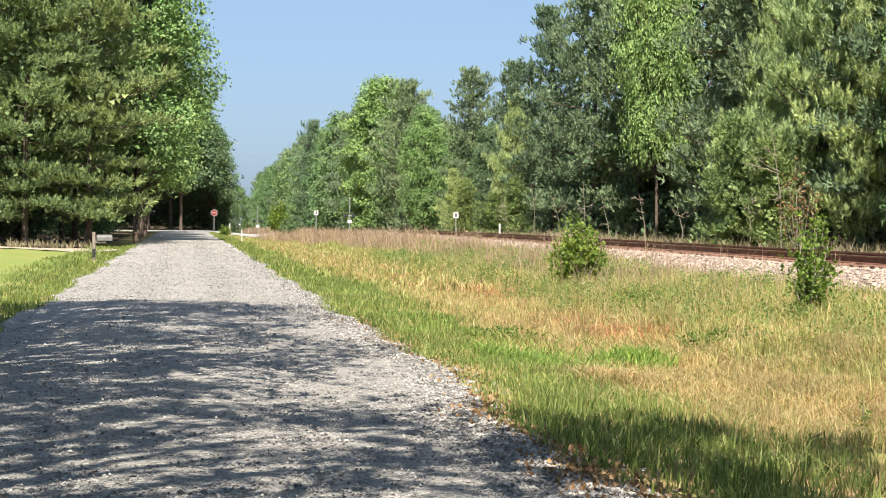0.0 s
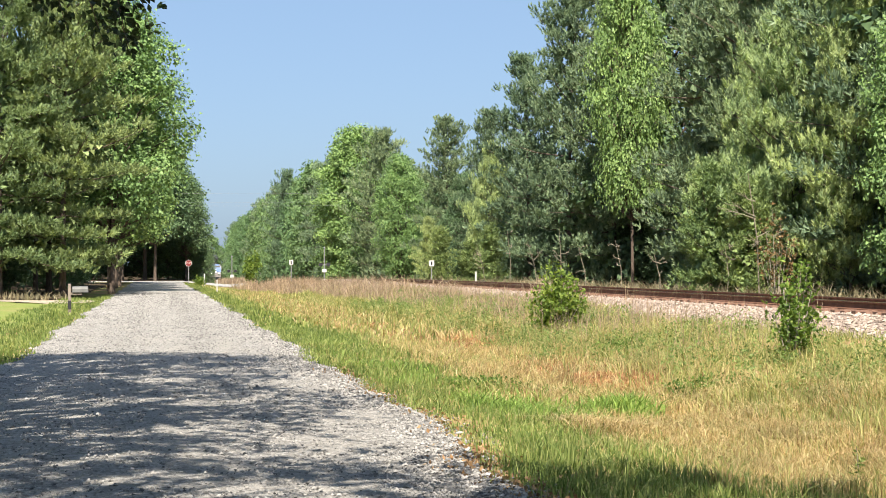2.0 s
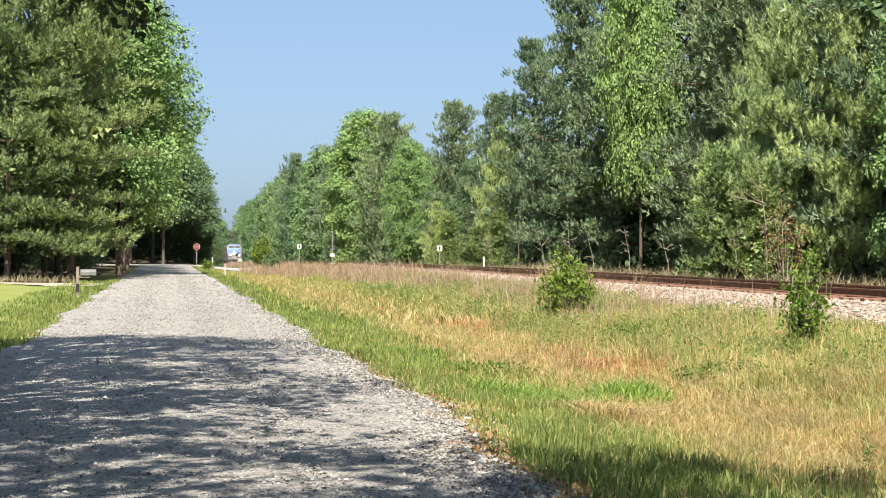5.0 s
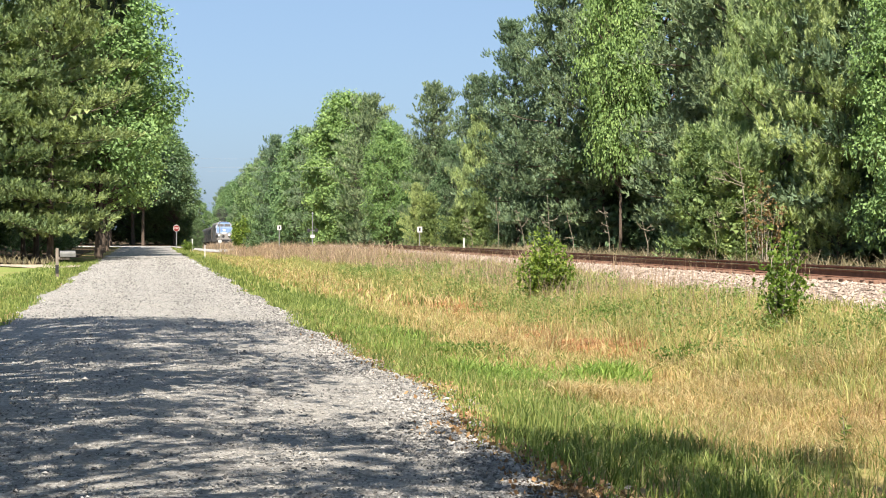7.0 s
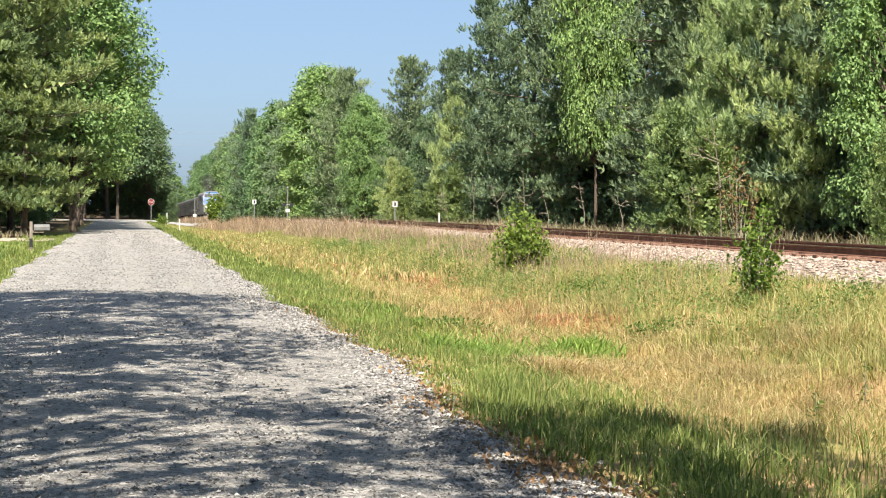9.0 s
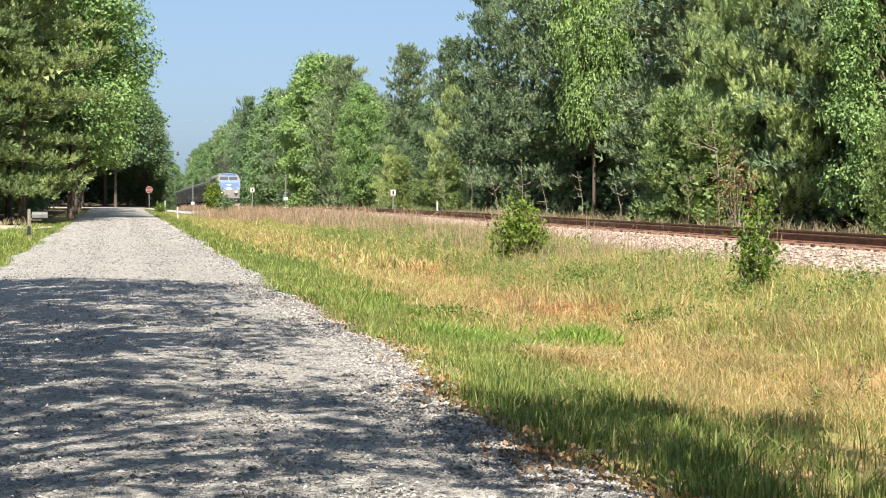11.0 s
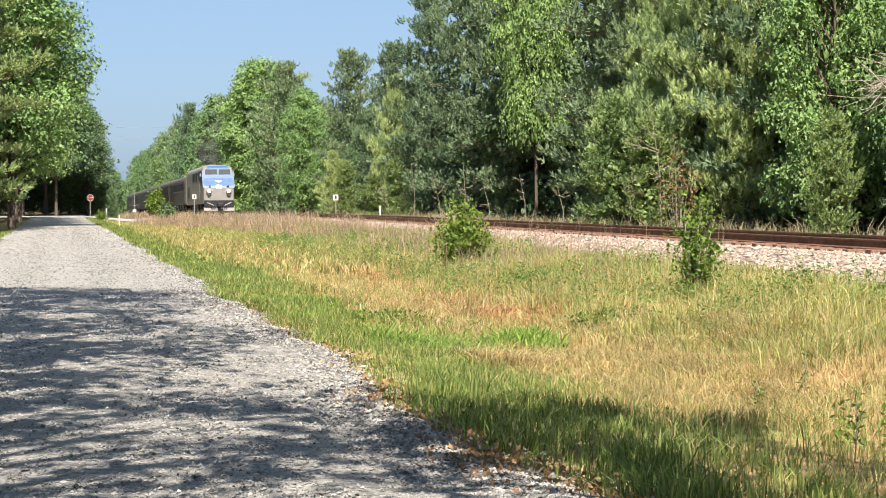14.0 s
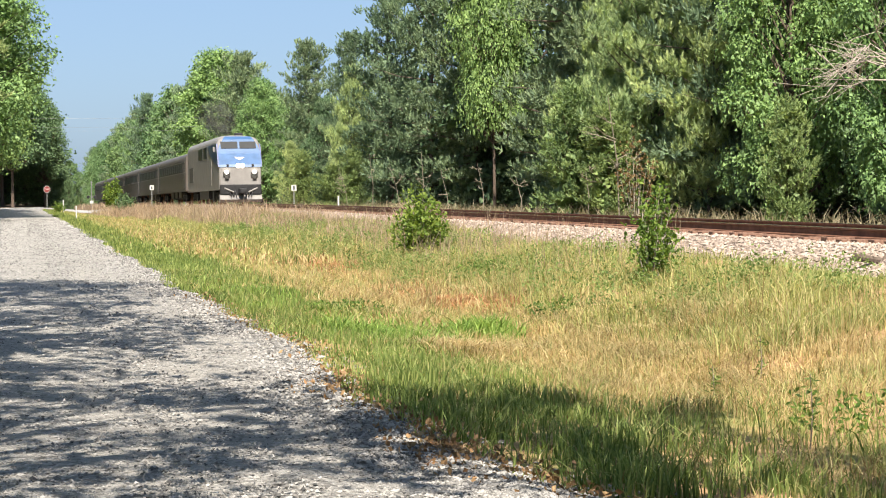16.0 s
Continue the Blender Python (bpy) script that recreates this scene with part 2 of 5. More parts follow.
def land(x, y):
    """Height of the ground."""
    x, y = np.asarray(x, float), np.asarray(y, float)
    z = np.interp(x, PROFILE_X, PROFILE_Z)
    off = np.clip((np.abs(x - 0.2) - 2.9) / 1.5, 0, 1) * np.clip(np.abs(x - 14.5) - 2.6, 0, 1)
    z = z + off * (0.075 * patchy(x, y, 3.0) + 0.025 * patchy(x + 5, y, 1.1) + 0.10 * patchy(x, y, 17.0))
    ramp_up = np.clip(1 - np.abs(y - 207) / 14, 0, 1) ** 0.7      # the level crossing's approach
    lift = np.interp(x, (2, 11, 18, 30), (0, 0.74, 0.74, 0.3)) 
    z = np.where((x > 2) & (x < 30), np.maximum(z, z * (1 - ramp_up) + (lift - 0.06) * ramp_up), z)
    return z - dip(y) * np.clip((x - 3.2) / 5, 0, 1)


def grid_mesh(name, xs, ys, zfun, material):
    gx, gy = np.meshgrid(xs, ys)
    v = np.stack([gx, gy, zfun(gx, gy)], -1).reshape(-1, 3)
    nx, ny = len(xs), len(ys)
    i = (np.arange(ny - 1)[:, None] * nx + np.arange(nx - 1)[None, :]).ravel()
    return mesh_of(name, v, np.stack([i, i + 1, i + nx + 1, i + nx], 1), material, True)


xs = np.unique(np.concatenate([[-1500, -700, -300, -150, -90, -60, -45], np.arange(-34, -8, 2.0), np.arange(-8, 20, 0.3), np.arange(20, 60, 3.0), [80, 150, 300, 700, 1500]]))
ys = np.unique(np.concatenate([[-600, -200, -80, -40], np.arange(-20, 8, 2.0), np.arange(8, 60, 0.5), np.arange(60, 260, 2.5), np.arange(260, 700, 20.0), [900, 1500, 3000]]))
ground = tagged(new("ground", grid_mesh("ground", xs, ys, lambda x, y: land(x, y) - 0.01, GROUND)), "rough ground of grass, straw and soil", "ground", kind="structure")


def road_edge(y, side):
    wob = 0.10 * np.sin(y * 0.7 + side) + 0.05 * np.sin(y * 1.9 + 2 * side) + 0.10 * np.sin(y * 0.31 + side)
    wob = wob + 0.015 * np.sin(y * 5.1 + side * 3)
    return 0.2 + side * (2.66 + wob) - (0.17 if side > 0 else 0.0)


def road_mesh():
    ys = np.unique(np.concatenate([np.arange(-40, 6, 3.0), np.arange(6, 70, 0.22), np.arange(70, 208, 1.2)]))
    us = np.array([-1.06, -1.0, -0.9, -0.75, -0.6, -0.45, -0.3, -0.15, 0, 0.15, 0.3, 0.45, 0.6, 0.75, 0.9, 1.0, 1.06])
    U, Y = np.meshgrid(us, ys)
    L, R = road_edge(Y, -1), road_edge(Y, 1)
    X = (L + R) / 2 + U * (R - L) / 2
    rut = -0.018 * np.exp(-((np.abs(X - 0.2) - 0.85) / 0.3) ** 2)
    Z = 0.055 * (1 - np.abs(U) ** 2) + rut + 0.014 * patchy(X, Y, 0.9) + 0.008 * patchy(X + 3, Y, 0.35) + 0.02
    Z = np.where(np.abs(U) > 1.03, -0.12, Z)
    v = np.stack([X, Y, Z], -1).reshape(-1, 3)
    nx, ny = len(us), len(ys)
    i = (np.arange(ny - 1)[:, None] * nx + np.arange(nx - 1)[None, :]).ravel()
    return mesh_of("road", v, np.stack([i, i + 1, i + nx + 1, i + nx], 1), GRAVEL, True)


tagged(new("road", road_mesh()), "pale grey gravel road with loose stones along its edges", "road", kind="structure")
tagged(new("crossroad", grid_mesh("crossroad", np.arange(-70, 71, 1.0), np.array([198.0, 201, 205, 209, 212]), lambda x, y: np.where(x > 2, land(x, y) + 0.06, 0.07), ASPHALT)),
       "asphalt cross road in a pale colour that stands in for sunlight", "road", kind="structure")
tagged(new("lawn", grid_mesh("lawn", np.arange(-70, -3.4, 1.2), np.arange(36, 96, 1.2), lambda x, y: land(x, y) + 0.02, LAWN)),
       "mown yellow-green lawn beside the gravel road", "lawn", kind="structure")
tagged(new("driveway", grid_mesh("driveway", np.arange(-60, -2.2, 1.0), np.array([90.0, 91.5, 93, 94.5]), lambda x, y: land(x, y) + 0.06, PATH_SAND)),
       "sandy driveway crossing the lawn", "driveway", kind="structure")

for fx0, fx1, fy0, fy1 in ((-70, -4.6, 98, 196), (-110, 11.0, 214, 640), (20.0, 110, -20, 900)):
    tagged(new("forest_floor", grid_mesh("forest_floor", np.linspace(fx0, fx1, 60), np.linspace(fy0, fy1, 160), lambda x, y: land(x, y) + 0.08, FOREST_FLOOR)),
           "dark brown leaf litter under the trees", "ground", kind="structure")

# ---- railway ----
TRACK_X, RAIL_Z, GAUGE = 14.5, 0.93, 1.505
RUN = [-40, 40, 80, 110, 135, 160, 185, 210, 250, 300, 345, 390, 430, 500, 640]


def along(outline, lift=0.0):
    """A solid of that (x, z) outline drawn out along the railway, following its fall."""
    bm = bmesh.new()
    rings = [[bm.verts.new((x, y, z + lift - float(dip(y)))) for x, z in outline] for y in RUN]
    n = len(outline)
    for a, b in zip(rings, rings[1:]):
        for i in range(n):
            bm.faces.new((a[i], a[(i + 1) % n], b[(i + 1) % n], b[i]))
    bm.faces.new(rings[0][::-1])
    bm.faces.new(rings[-1])
    bmesh.ops.recalc_face_normals(bm, faces=bm.faces)
    return bm


bed = along([(11.5, 0.30), (11.75, 0.42), (12.95, 0.70), (16.05, 0.70), (17.25, 0.42), (17.5, 0.30)])
track = thing("railroad_track", "single railway track on a pale ballast bed", "railway", kind="structure")
part("ballast_bed", bed, BALLAST, track)


def rail_mesh(x):
    return along([(x - 0.07, -0.17), (x + 0.07, -0.17), (x + 0.07, -0.155), (x + 0.012, -0.13), (x + 0.012, -0.045), (x + 0.036, -0.035), (x + 0.036, -0.008),
               (x - 0.036, -0.008), (x - 0.036, -0.035), (x - 0.012, -0.045), (x - 0.012, -0.13), (x - 0.07, -0.155)])


for side in (-1, 1):
    x = side * GAUGE / 2
    rail = part("rail", rail_mesh(x), RUST, track, "rusty steel rail with a polished head")
    rail.location = (TRACK_X, 0, RAIL_Z)
    head = part("rail_head", along([(x - 0.033, -0.009), (x + 0.033, -0.009), (x + 0.033, 0.0), (x - 0.033, 0.0)]), RAIL_TOP, rail)

# ---- trees ----
def unit(v):
    return v / np.maximum(np.linalg.norm(v, axis=-1, keepdims=True), 1e-9)


def leaves(rng, centres, outward, count, length, width, spread, droop=0.0):
    """Small rhombic leaves round each centre. outward: the way that each clump faces. Returns verts and quads."""
    n = len(centres) * count
    c = np.repeat(centres, count, 0)
    d = unit(np.repeat(outward, count, 0) + rng.normal(0, spread, (n, 3)))
    d[:, 2] -= droop
    side = unit(np.cross(d, rng.normal(0, 1, (n, 3))))
    ln = (length * rng.uniform(0.6, 1.25, n))[:, None]
    wd = (width * rng.uniform(0.7, 1.25, n))[:, None]
    base = c + rng.normal(0, 0.12 * length, (n, 3))
    up = np.cross(d, side)
    v = np.stack([base, base + d * ln * 0.5 + side * wd / 2, base + d * ln + up * ln * 0.12, base + d * ln * 0.5 - side * wd / 2], 1).reshape(-1, 3)
    return v, np.arange(4 * n).reshape(-1, 4)


def tubes(paths, sides=7):
    """Tapered bent tubes; each path is a list of (point, radius)."""
    V, F = [], []
    for p in paths:
        for i, (c, r) in enumerate(p):
            a = Vector(p[min(i + 1, len(p) - 1)][0]) - Vector(p[max(i - 1, 0)][0])
            q = a.to_track_quat("Z", "Y")
            base = len(V)
            for k in range(sides):
                ang = 2 * math.pi * k / sides
                V.append(tuple(Vector(c) + q @ Vector((r * math.cos(ang), r * math.sin(ang), 0))))
            if i:
                for k in range(sides):
                    F.append((base - sides + k, base - sides + (k + 1) % sides, base + (k + 1) % sides, base + k))
    return V, F


def trunk_path(rng, H, r, lean=0.02):
    bend = rng.normal(0, lean, 2)
    return [((bend[0] * H * s * s, bend[1] * H * s * s, H * s - 0.15 * (s == 0)), r * (1 - 0.93 * s) * (1.25 if s == 0 else 1)) for s in (0, 0.04, 0.2, 0.4, 0.6, 0.8, 1.0)]


def finish_tree(name, label, category, wood, bark, V, Q, leaf):
    ob = thing(name, label, category)
    part("trunk", mesh_of("trunk", *tubes(wood), bark, True), None, ob)
    part("crown", mesh_of("crown", V, Q, leaf), None, ob)
    return ob


def shoots(rng, C, A, count, length, width, reach):
    """Needled shoots: pointed needles that stand out all round a short axis A from each root C."""
    n = len(C) * count
    axis = np.repeat(A, count, 0)
    f = np.tile(np.linspace(0, 1, count), len(C))[:, None]
    out = unit(np.cross(axis, rng.normal(0, 1, (n, 3))))
    d = unit(axis * (0.55 + 0.7 * f) + out * (1.05 - 0.6 * f))
    base = np.repeat(C, count, 0) + axis * reach * f
    ln = (length * rng.uniform(0.75, 1.15, n))[:, None]
    side = unit(np.cross(d, rng.normal(0, 1, (n, 3)))) * (width / 2)
    v = np.stack([base - side, base + side, base + d * ln], 1).reshape(-1, 3)
    return v, np.arange(3 * n).reshape(-1, 3)


def leaflets(rng, C, N, count, size, spread, tilt=0.5):
    """Small pointed leaves scattered round each centre C, lying roughly across the direction N."""
    n = len(C) * count
    nrm = unit(np.repeat(N, count, 0) + rng.normal(0, tilt, (n, 3)))
    d = unit(np.cross(nrm, rng.normal(0, 1, (n, 3))))
    side = np.cross(nrm, d)
    ln = (size * rng.uniform(0.7, 1.25, n))[:, None]
    base = np.repeat(C, count, 0) + rng.normal(0, spread, (n, 3))
    v = np.stack([base - side * ln * 0.38, base + side * ln * 0.38 + d * ln * 0.15, base + d * ln], 1).reshape(-1, 3)
    return v, np.arange(3 * n).reshape(-1, 3)


def conifer(name, label, H, R, base, boughs, leaf, seed, pads=6, per_pad=6, count=15, size=0.21, rise=(-8, 55), power=0.8, bark=None, upright=0.8, flat=0.5, pad=0.62, inner=0.40, fine=0.34):
    """A pine: limbs round a straight trunk, each carrying pads of upright needled shoots, with gaps between the pads."""
    rng = np.random.default_rng(seed)
    tp = trunk_path(rng, H, 0.0085 * H + 0.03)
    wood, C, O, I = [tp], [], [], []
    zs = [p[0][2] for p in tp]
    for i in range(boughs):
        s = (i + rng.uniform(0, 1)) / boughs
        h = H * (base + (0.985 - base) * s)
        ln = R * max(0.10, (1 - s ** 2.4) ** power) * (0.72 + 0.28 * min(1, s * 4)) * rng.uniform(0.55, 1.12)
        az = i * 2.4 + rng.normal(0, 0.45)
        el = radians(rise[0] + (rise[1] - rise[0]) * s ** 1.3 + rng.normal(0, 9))
        root = np.array([np.interp(h, zs, [p[0][0] for p in tp]), np.interp(h, zs, [p[0][1] for p in tp]), h])
        d = np.array([math.cos(az) * math.cos(el), math.sin(az) * math.cos(el), math.sin(el)])
        tip = root + d * ln + np.array([0, 0, 0.10 * ln * ln / R])
        if ln > 0.8:
            wood.append([(root, 0.009 * ln + 0.010), (root + d * ln * 0.5, 0.006 * ln + 0.007), (tip, 0.006)])
        k = int(30 * ln / R)
        I.append(root + (tip - root) * rng.uniform(0.0, 0.68, (k, 1)) + rng.normal(0, 0.03 + 0.06 * ln, (k, 3)))
        across = np.array([-math.sin(az), math.cos(az), 0])
        k = max(2, int(round(pads * (0.4 + 0.6 * ln / R) * rng.uniform(0.8, 1.2))))
        f = 0.35 + 0.68 * (np.arange(k) + rng.uniform(0, 1, k)) / k
        f[-1] = 1.0
        fan = 0.26 * ln * np.sin(np.clip(f, 0, 1) * 2.5)
        pc = root + (tip - root) * f[:, None] + across * (rng.uniform(-1, 1, k) * fan)[:, None] + rng.normal(0, 0.10, (k, 3))
        m = k * per_pad
        e = unit(rng.normal(0, 1, (m, 3)) + np.array([0, 0, 0.55]))
        C.append(np.repeat(pc, per_pad, 0) + e * pad * rng.uniform(0.35, 1.0, (m, 1)) * np.array([1.15, 1.15, flat]))
        O.append(unit(d * 0.45 + e * 0.55 + np.array([0, 0, upright])))
    C, O, I = np.concatenate(C), np.concatenate(O), np.concatenate(I)
    V, Q = shoots(rng, C, O, count, size, size * fine, size * 1.5)
    Vi, Qi = leaflets(rng, I, unit(rng.normal(0, 1, I.shape)), 1, inner, 0.1, 1.0)
    V, Q = np.concatenate([V, Vi]), np.concatenate([Q, Qi + len(V)])
    return finish_tree(name, label, "tree", wood, bark or BARK, V, Q, leaf)


def broadleaf(name, label, H, R, base, lobes, leaf, seed, per_lobe=30, count=9, size=0.19, bark=None, puff=(0.17, 0.31), dome=0.6, inner=20):
    """A leafy tree: limbs that end in uneven lobes, each lobe a shell of leaf sprays with gaps."""
    rng = np.random.default_rng(seed)
    tp = trunk_path(rng, H * 0.86, 0.009 * H + 0.04, 0.03)
    wood, C, O, I = [tp], [], [], []
    for i in range(lobes):
        s = (i + rng.uniform(0, 1)) / lobes
        h = H * (base + (0.94 - base) * s)
        prof = max(0.12, math.sin(math.pi * min(1, 0.18 + 0.82 * s)) ** dome)
        az = i * 2.4 + rng.normal(0, 0.5)
        rr = R * prof * math.sqrt(rng.uniform(0.2, 1.0)) * 0.86
        c = np.array([math.cos(az) * rr, math.sin(az) * rr, h])
        lr = R * rng.uniform(*puff) * (1.1 - 0.3 * s)
        wood.append([((0, 0, max(H * base * 0.8, h - rr * 0.8 - 0.3)), 0.012 * R + 0.012), (tuple(c * np.array([0.6, 0.6, 1]) - np.array([0, 0, 0.25 * rr])), 0.008 * R + 0.008), (tuple(c), 0.012)])
        I.append(c * np.array([0.72, 0.72, 1]) + rng.normal(0, 0.45 * lr, (inner, 3)))
        n = int(per_lobe * rng.uniform(0.7, 1.2))
        d = unit(rng.normal(0, 1, (n, 3)) + np.array([0, 0, 0.45]))
        C.append(c + d * lr * np.array([1.15, 1.15, 0.75]) * rng.uniform(0.6, 1.08, (n, 1)))
        O.append(unit(d + np.array([0, 0, 0.6])))
    C, O = np.concatenate(C), np.concatenate(O)
    V, Q = leaflets(rng, C, O, count, size, size * 0.8)
    if inner:
        I = np.concatenate(I)
        Vi, Qi = leaflets(rng, I, unit(rng.normal(0, 1, I.shape)), 1, 0.42, 0.1, 1.0)
        V, Q = np.concatenate([V, Vi]), np.concatenate([Q, Qi + len(V)])
    return finish_tree(name, label, "tree", wood, bark or BARK, V, Q, leaf)


def plant(ob, H0, x, y, H, turn=0.0, wide=1.0, first=False):
    """Set a tree, or a copy of it, on the ground at x, y with the height H."""
    k = H / H0
    m = pose(x, y, float(land(x, y)) - 0.03, 0, 0, turn) @ Matrix.Diagonal((k * wide, k * wide, k, 1))
    if first:
        ob.matrix_basis = m
        return ob
    made = copy_thing(ob, m)
    made.matrix_basis = m
    return made


class Kind:
    """A tree kind: the first one planted is the original, the rest are copies."""

    def __init__(self, ob, H):
        self.ob, self.H, self.used = ob, H, False

    def __call__(self, x, y, H, turn=None, wide=1.0, group=""):
        turn = RNG.uniform(0, 360) if turn is None else turn
        o = plant(self.ob, self.H, x, y, H, turn, wide, not self.used)
        if not self.used:
            self.used = True
            self.ob.matrix_basis = o.matrix_basis
        if group:
            o["group"] = group
        return o


# near kinds
pine_a = Kind(conifer("pine_tree", "tall grey-green pine with layered needle boughs", 17, 4.2, 0.05, 84, PINE, 11, 5, 12, 14, power=0.5), 17)
pine_b = Kind(conifer("pine_tree", "tall dark pine with an uneven rounded top", 18, 4.0, 0.05, 84, PINE, 12, 5, 12, 14, power=0.5), 18)
pine_young = Kind(conifer("young_pine_tree", "young yellow-green pine with long soft needles", 11, 3.4, 0.04, 76, PINE_YOUNG, 13, 6, 9, 20, 0.22, (14, 68), 0.65, None, 2.4, 0.9, 0.42, 0.2, 0.2), 11)
leafy_a = Kind(broadleaf("broadleaf_tree", "bright green broadleaf tree at the wood's edge", 15, 4.2, 0.10, 96, LEAF, 14, 40, 9, 0.18, None, (0.2, 0.36)), 15)
leafy_b = Kind(broadleaf("broadleaf_tree", "tall broadleaf tree with dense rounded crown", 18, 5.2, 0.06, 150, LEAF, 15, 34, 7, 0.28, None, (0.15, 0.25), 0.36), 18)
leafy_dark = Kind(broadleaf("broadleaf_tree", "dark green broadleaf tree of the wood", 15, 4.4, 0.04, 84, LEAF_DARK, 16, 36, 8, 0.20, None, (0.2, 0.34)), 15)
leafy_tall = Kind(broadleaf("broadleaf_tree", "tall leafy tree with a bare lower trunk", 17, 5.0, 0.30, 100, LEAF_DARK, 18, 24, 7, 0.30), 17)
leafy_over = Kind(broadleaf("broadleaf_tree", "tall bright leafy tree leaning over the gravel road", 19, 5.4, 0.25, 124, LEAF, 20, 34, 8, 0.23, None, (0.19, 0.33)), 19)
pine_tall = Kind(conifer("pine_tree", "tall pine with bare lower trunk and spreading boughs", 17, 4.4, 0.11, 66, PINE_WEST, 19, 6, 13, 13, 0.22, (-6, 45), power=0.42, flat=0.3, pad=0.72), 17)
cedar = Kind(conifer("cedar_tree", "low bushy cedar beside the railway", 4.2, 1.15, 0.02, 70, CEDAR, 17, 5, 5, 12, 0.10, (15, 70), 0.6, pad=0.2, inner=0.2), 4.2)
# kinds for the depth of the wood and the distance
deep_pine = Kind(conifer("pine_tree", "dark pine deep in the wood", 17, 4.6, 0.04, 64, PINE, 21, 5, 5, 8, 0.36, power=0.55, pad=0.5), 17)
deep_leafy = Kind(broadleaf("broadleaf_tree", "dense green tree deep in the wood", 16, 5.0, 0.05, 70, LEAF_DARK, 22, 22, 6, 0.36), 16)
far_leafy = Kind(broadleaf("broadleaf_tree", "distant green tree along the railway", 16, 5.0, 0.04, 90, LEAF_FAR, 23, 22, 6, 0.34, None, (0.15, 0.27), 0.45), 16)
far_pine = Kind(conifer("pine_tree", "distant grey-green pine along the railway", 17, 4.8, 0.04, 90, PINE, 24, 6, 6, 8, 0.34, power=0.42, pad=0.6), 17)

EAST = "trees along the railway"
for kind, x, y, h, w in (
        (leafy_b, 25.2, 233, 20.8, 1.0), (far_pine, 25.4, 206, 16.6, 1.0), (leafy_a, 22.6, 172, 12.8, 0.82), (pine_a, 25.0, 158, 14.4, 0.95), (pine_young, 23.0, 128, 9.8, 0.8),
        (pine_b, 24.8, 122, 15.4, 1.0), (pine_a, 25.5, 113, 18.2, 0.95), (leafy_over, 26.2, 100, 20.0, 0.47), (pine_b, 27.2, 86, 20.0, 0.9), (pine_a, 25.0, 77, 20.0, 0.9),
        (pine_a, 26.4, 105, 18.5, 0.9), (pine_young, 22.9, 65, 11.6, 1.0), (pine_young, 23.8, 61, 10.4, 0.95), (pine_young, 23.2, 70, 9.2, 0.95), (pine_a, 25.0, 71, 19, 0.9), (leafy_a, 24.0, 54.5, 12.5, 0.7), (pine_a, 26, 60, 20.0, 1.0),
        (leafy_a, 25.4, 49, 11.6, 0.7), (leafy_a, 26.4, 44, 12.6, 0.72), (leafy_a, 30.0, 40, 15.0, 0.8), (deep_pine, 31.0, 34, 17.0, 1.0), (deep_leafy, 31.0, 26, 14.0, 1.0), (deep_leafy, 31.5, 16, 16.0, 0.9),
        (pine_b, 25.6, 143, 13.6, 0.9), (leafy_dark, 25.0, 149, 9.6, 0.8), (far_leafy, 25.6, 184, 12.0, 0.8), (far_pine, 25.5, 194, 13.0, 0.8), (far_leafy, 24.6, 215, 15.0, 0.8), (pine_young, 21.6, 146, 5.4, 0.9)):
    kind(x, y, h, None, w, EAST)
for y in np.arange(246, 620, 12):
    (far_leafy, far_pine)[int(RNG.random() < 0.35)](25.6 + RNG.uniform(-1.2, 1.5), y, 19.3 + RNG.uniform(-1.2, 1.2), None, 0.9, EAST)
for row, (x0, step) in enumerate(((31, 8.4), (39, 13.0))):
    for y in np.arange(46, 300 if row == 0 else 110, step):
        (deep_leafy, deep_pine)[int(RNG.random() < 0.5)](x0 + RNG.uniform(-2, 2), y + RNG.uniform(-1.5, 1.5), (20 if y < 112 else 10.5 if y < 215 else 14) + RNG.uniform(-2, 2), None, 1.0, "deep woodland trees")
for y in np.arange(52, 200, 6.0):
    deep_leafy(29.0 + RNG.uniform(-1, 1), y, 6.5 + RNG.uniform(-1, 1), None, 1.35, "undergrowth at the wood's edge")
cedar(20.3, 66.0, 5.0, None, 1.3, "low cedars")
cedar(20.9, 63.4, 4.2, None, 1.3, "low cedars")
cedar(21.2, 68.6, 4.0, None, 1.3, "low cedars")
cedar(20.8, 47.5, 3.6, None, 1.0, "low cedars")
cedar(21.5, 118, 4.0, None, 1.2, "low cedars")
cedar(21.3, 138, 4.4, None, 1.2, "low cedars")
cedar(21.6, 127, 3.4, None, 1.4, "low cedars")

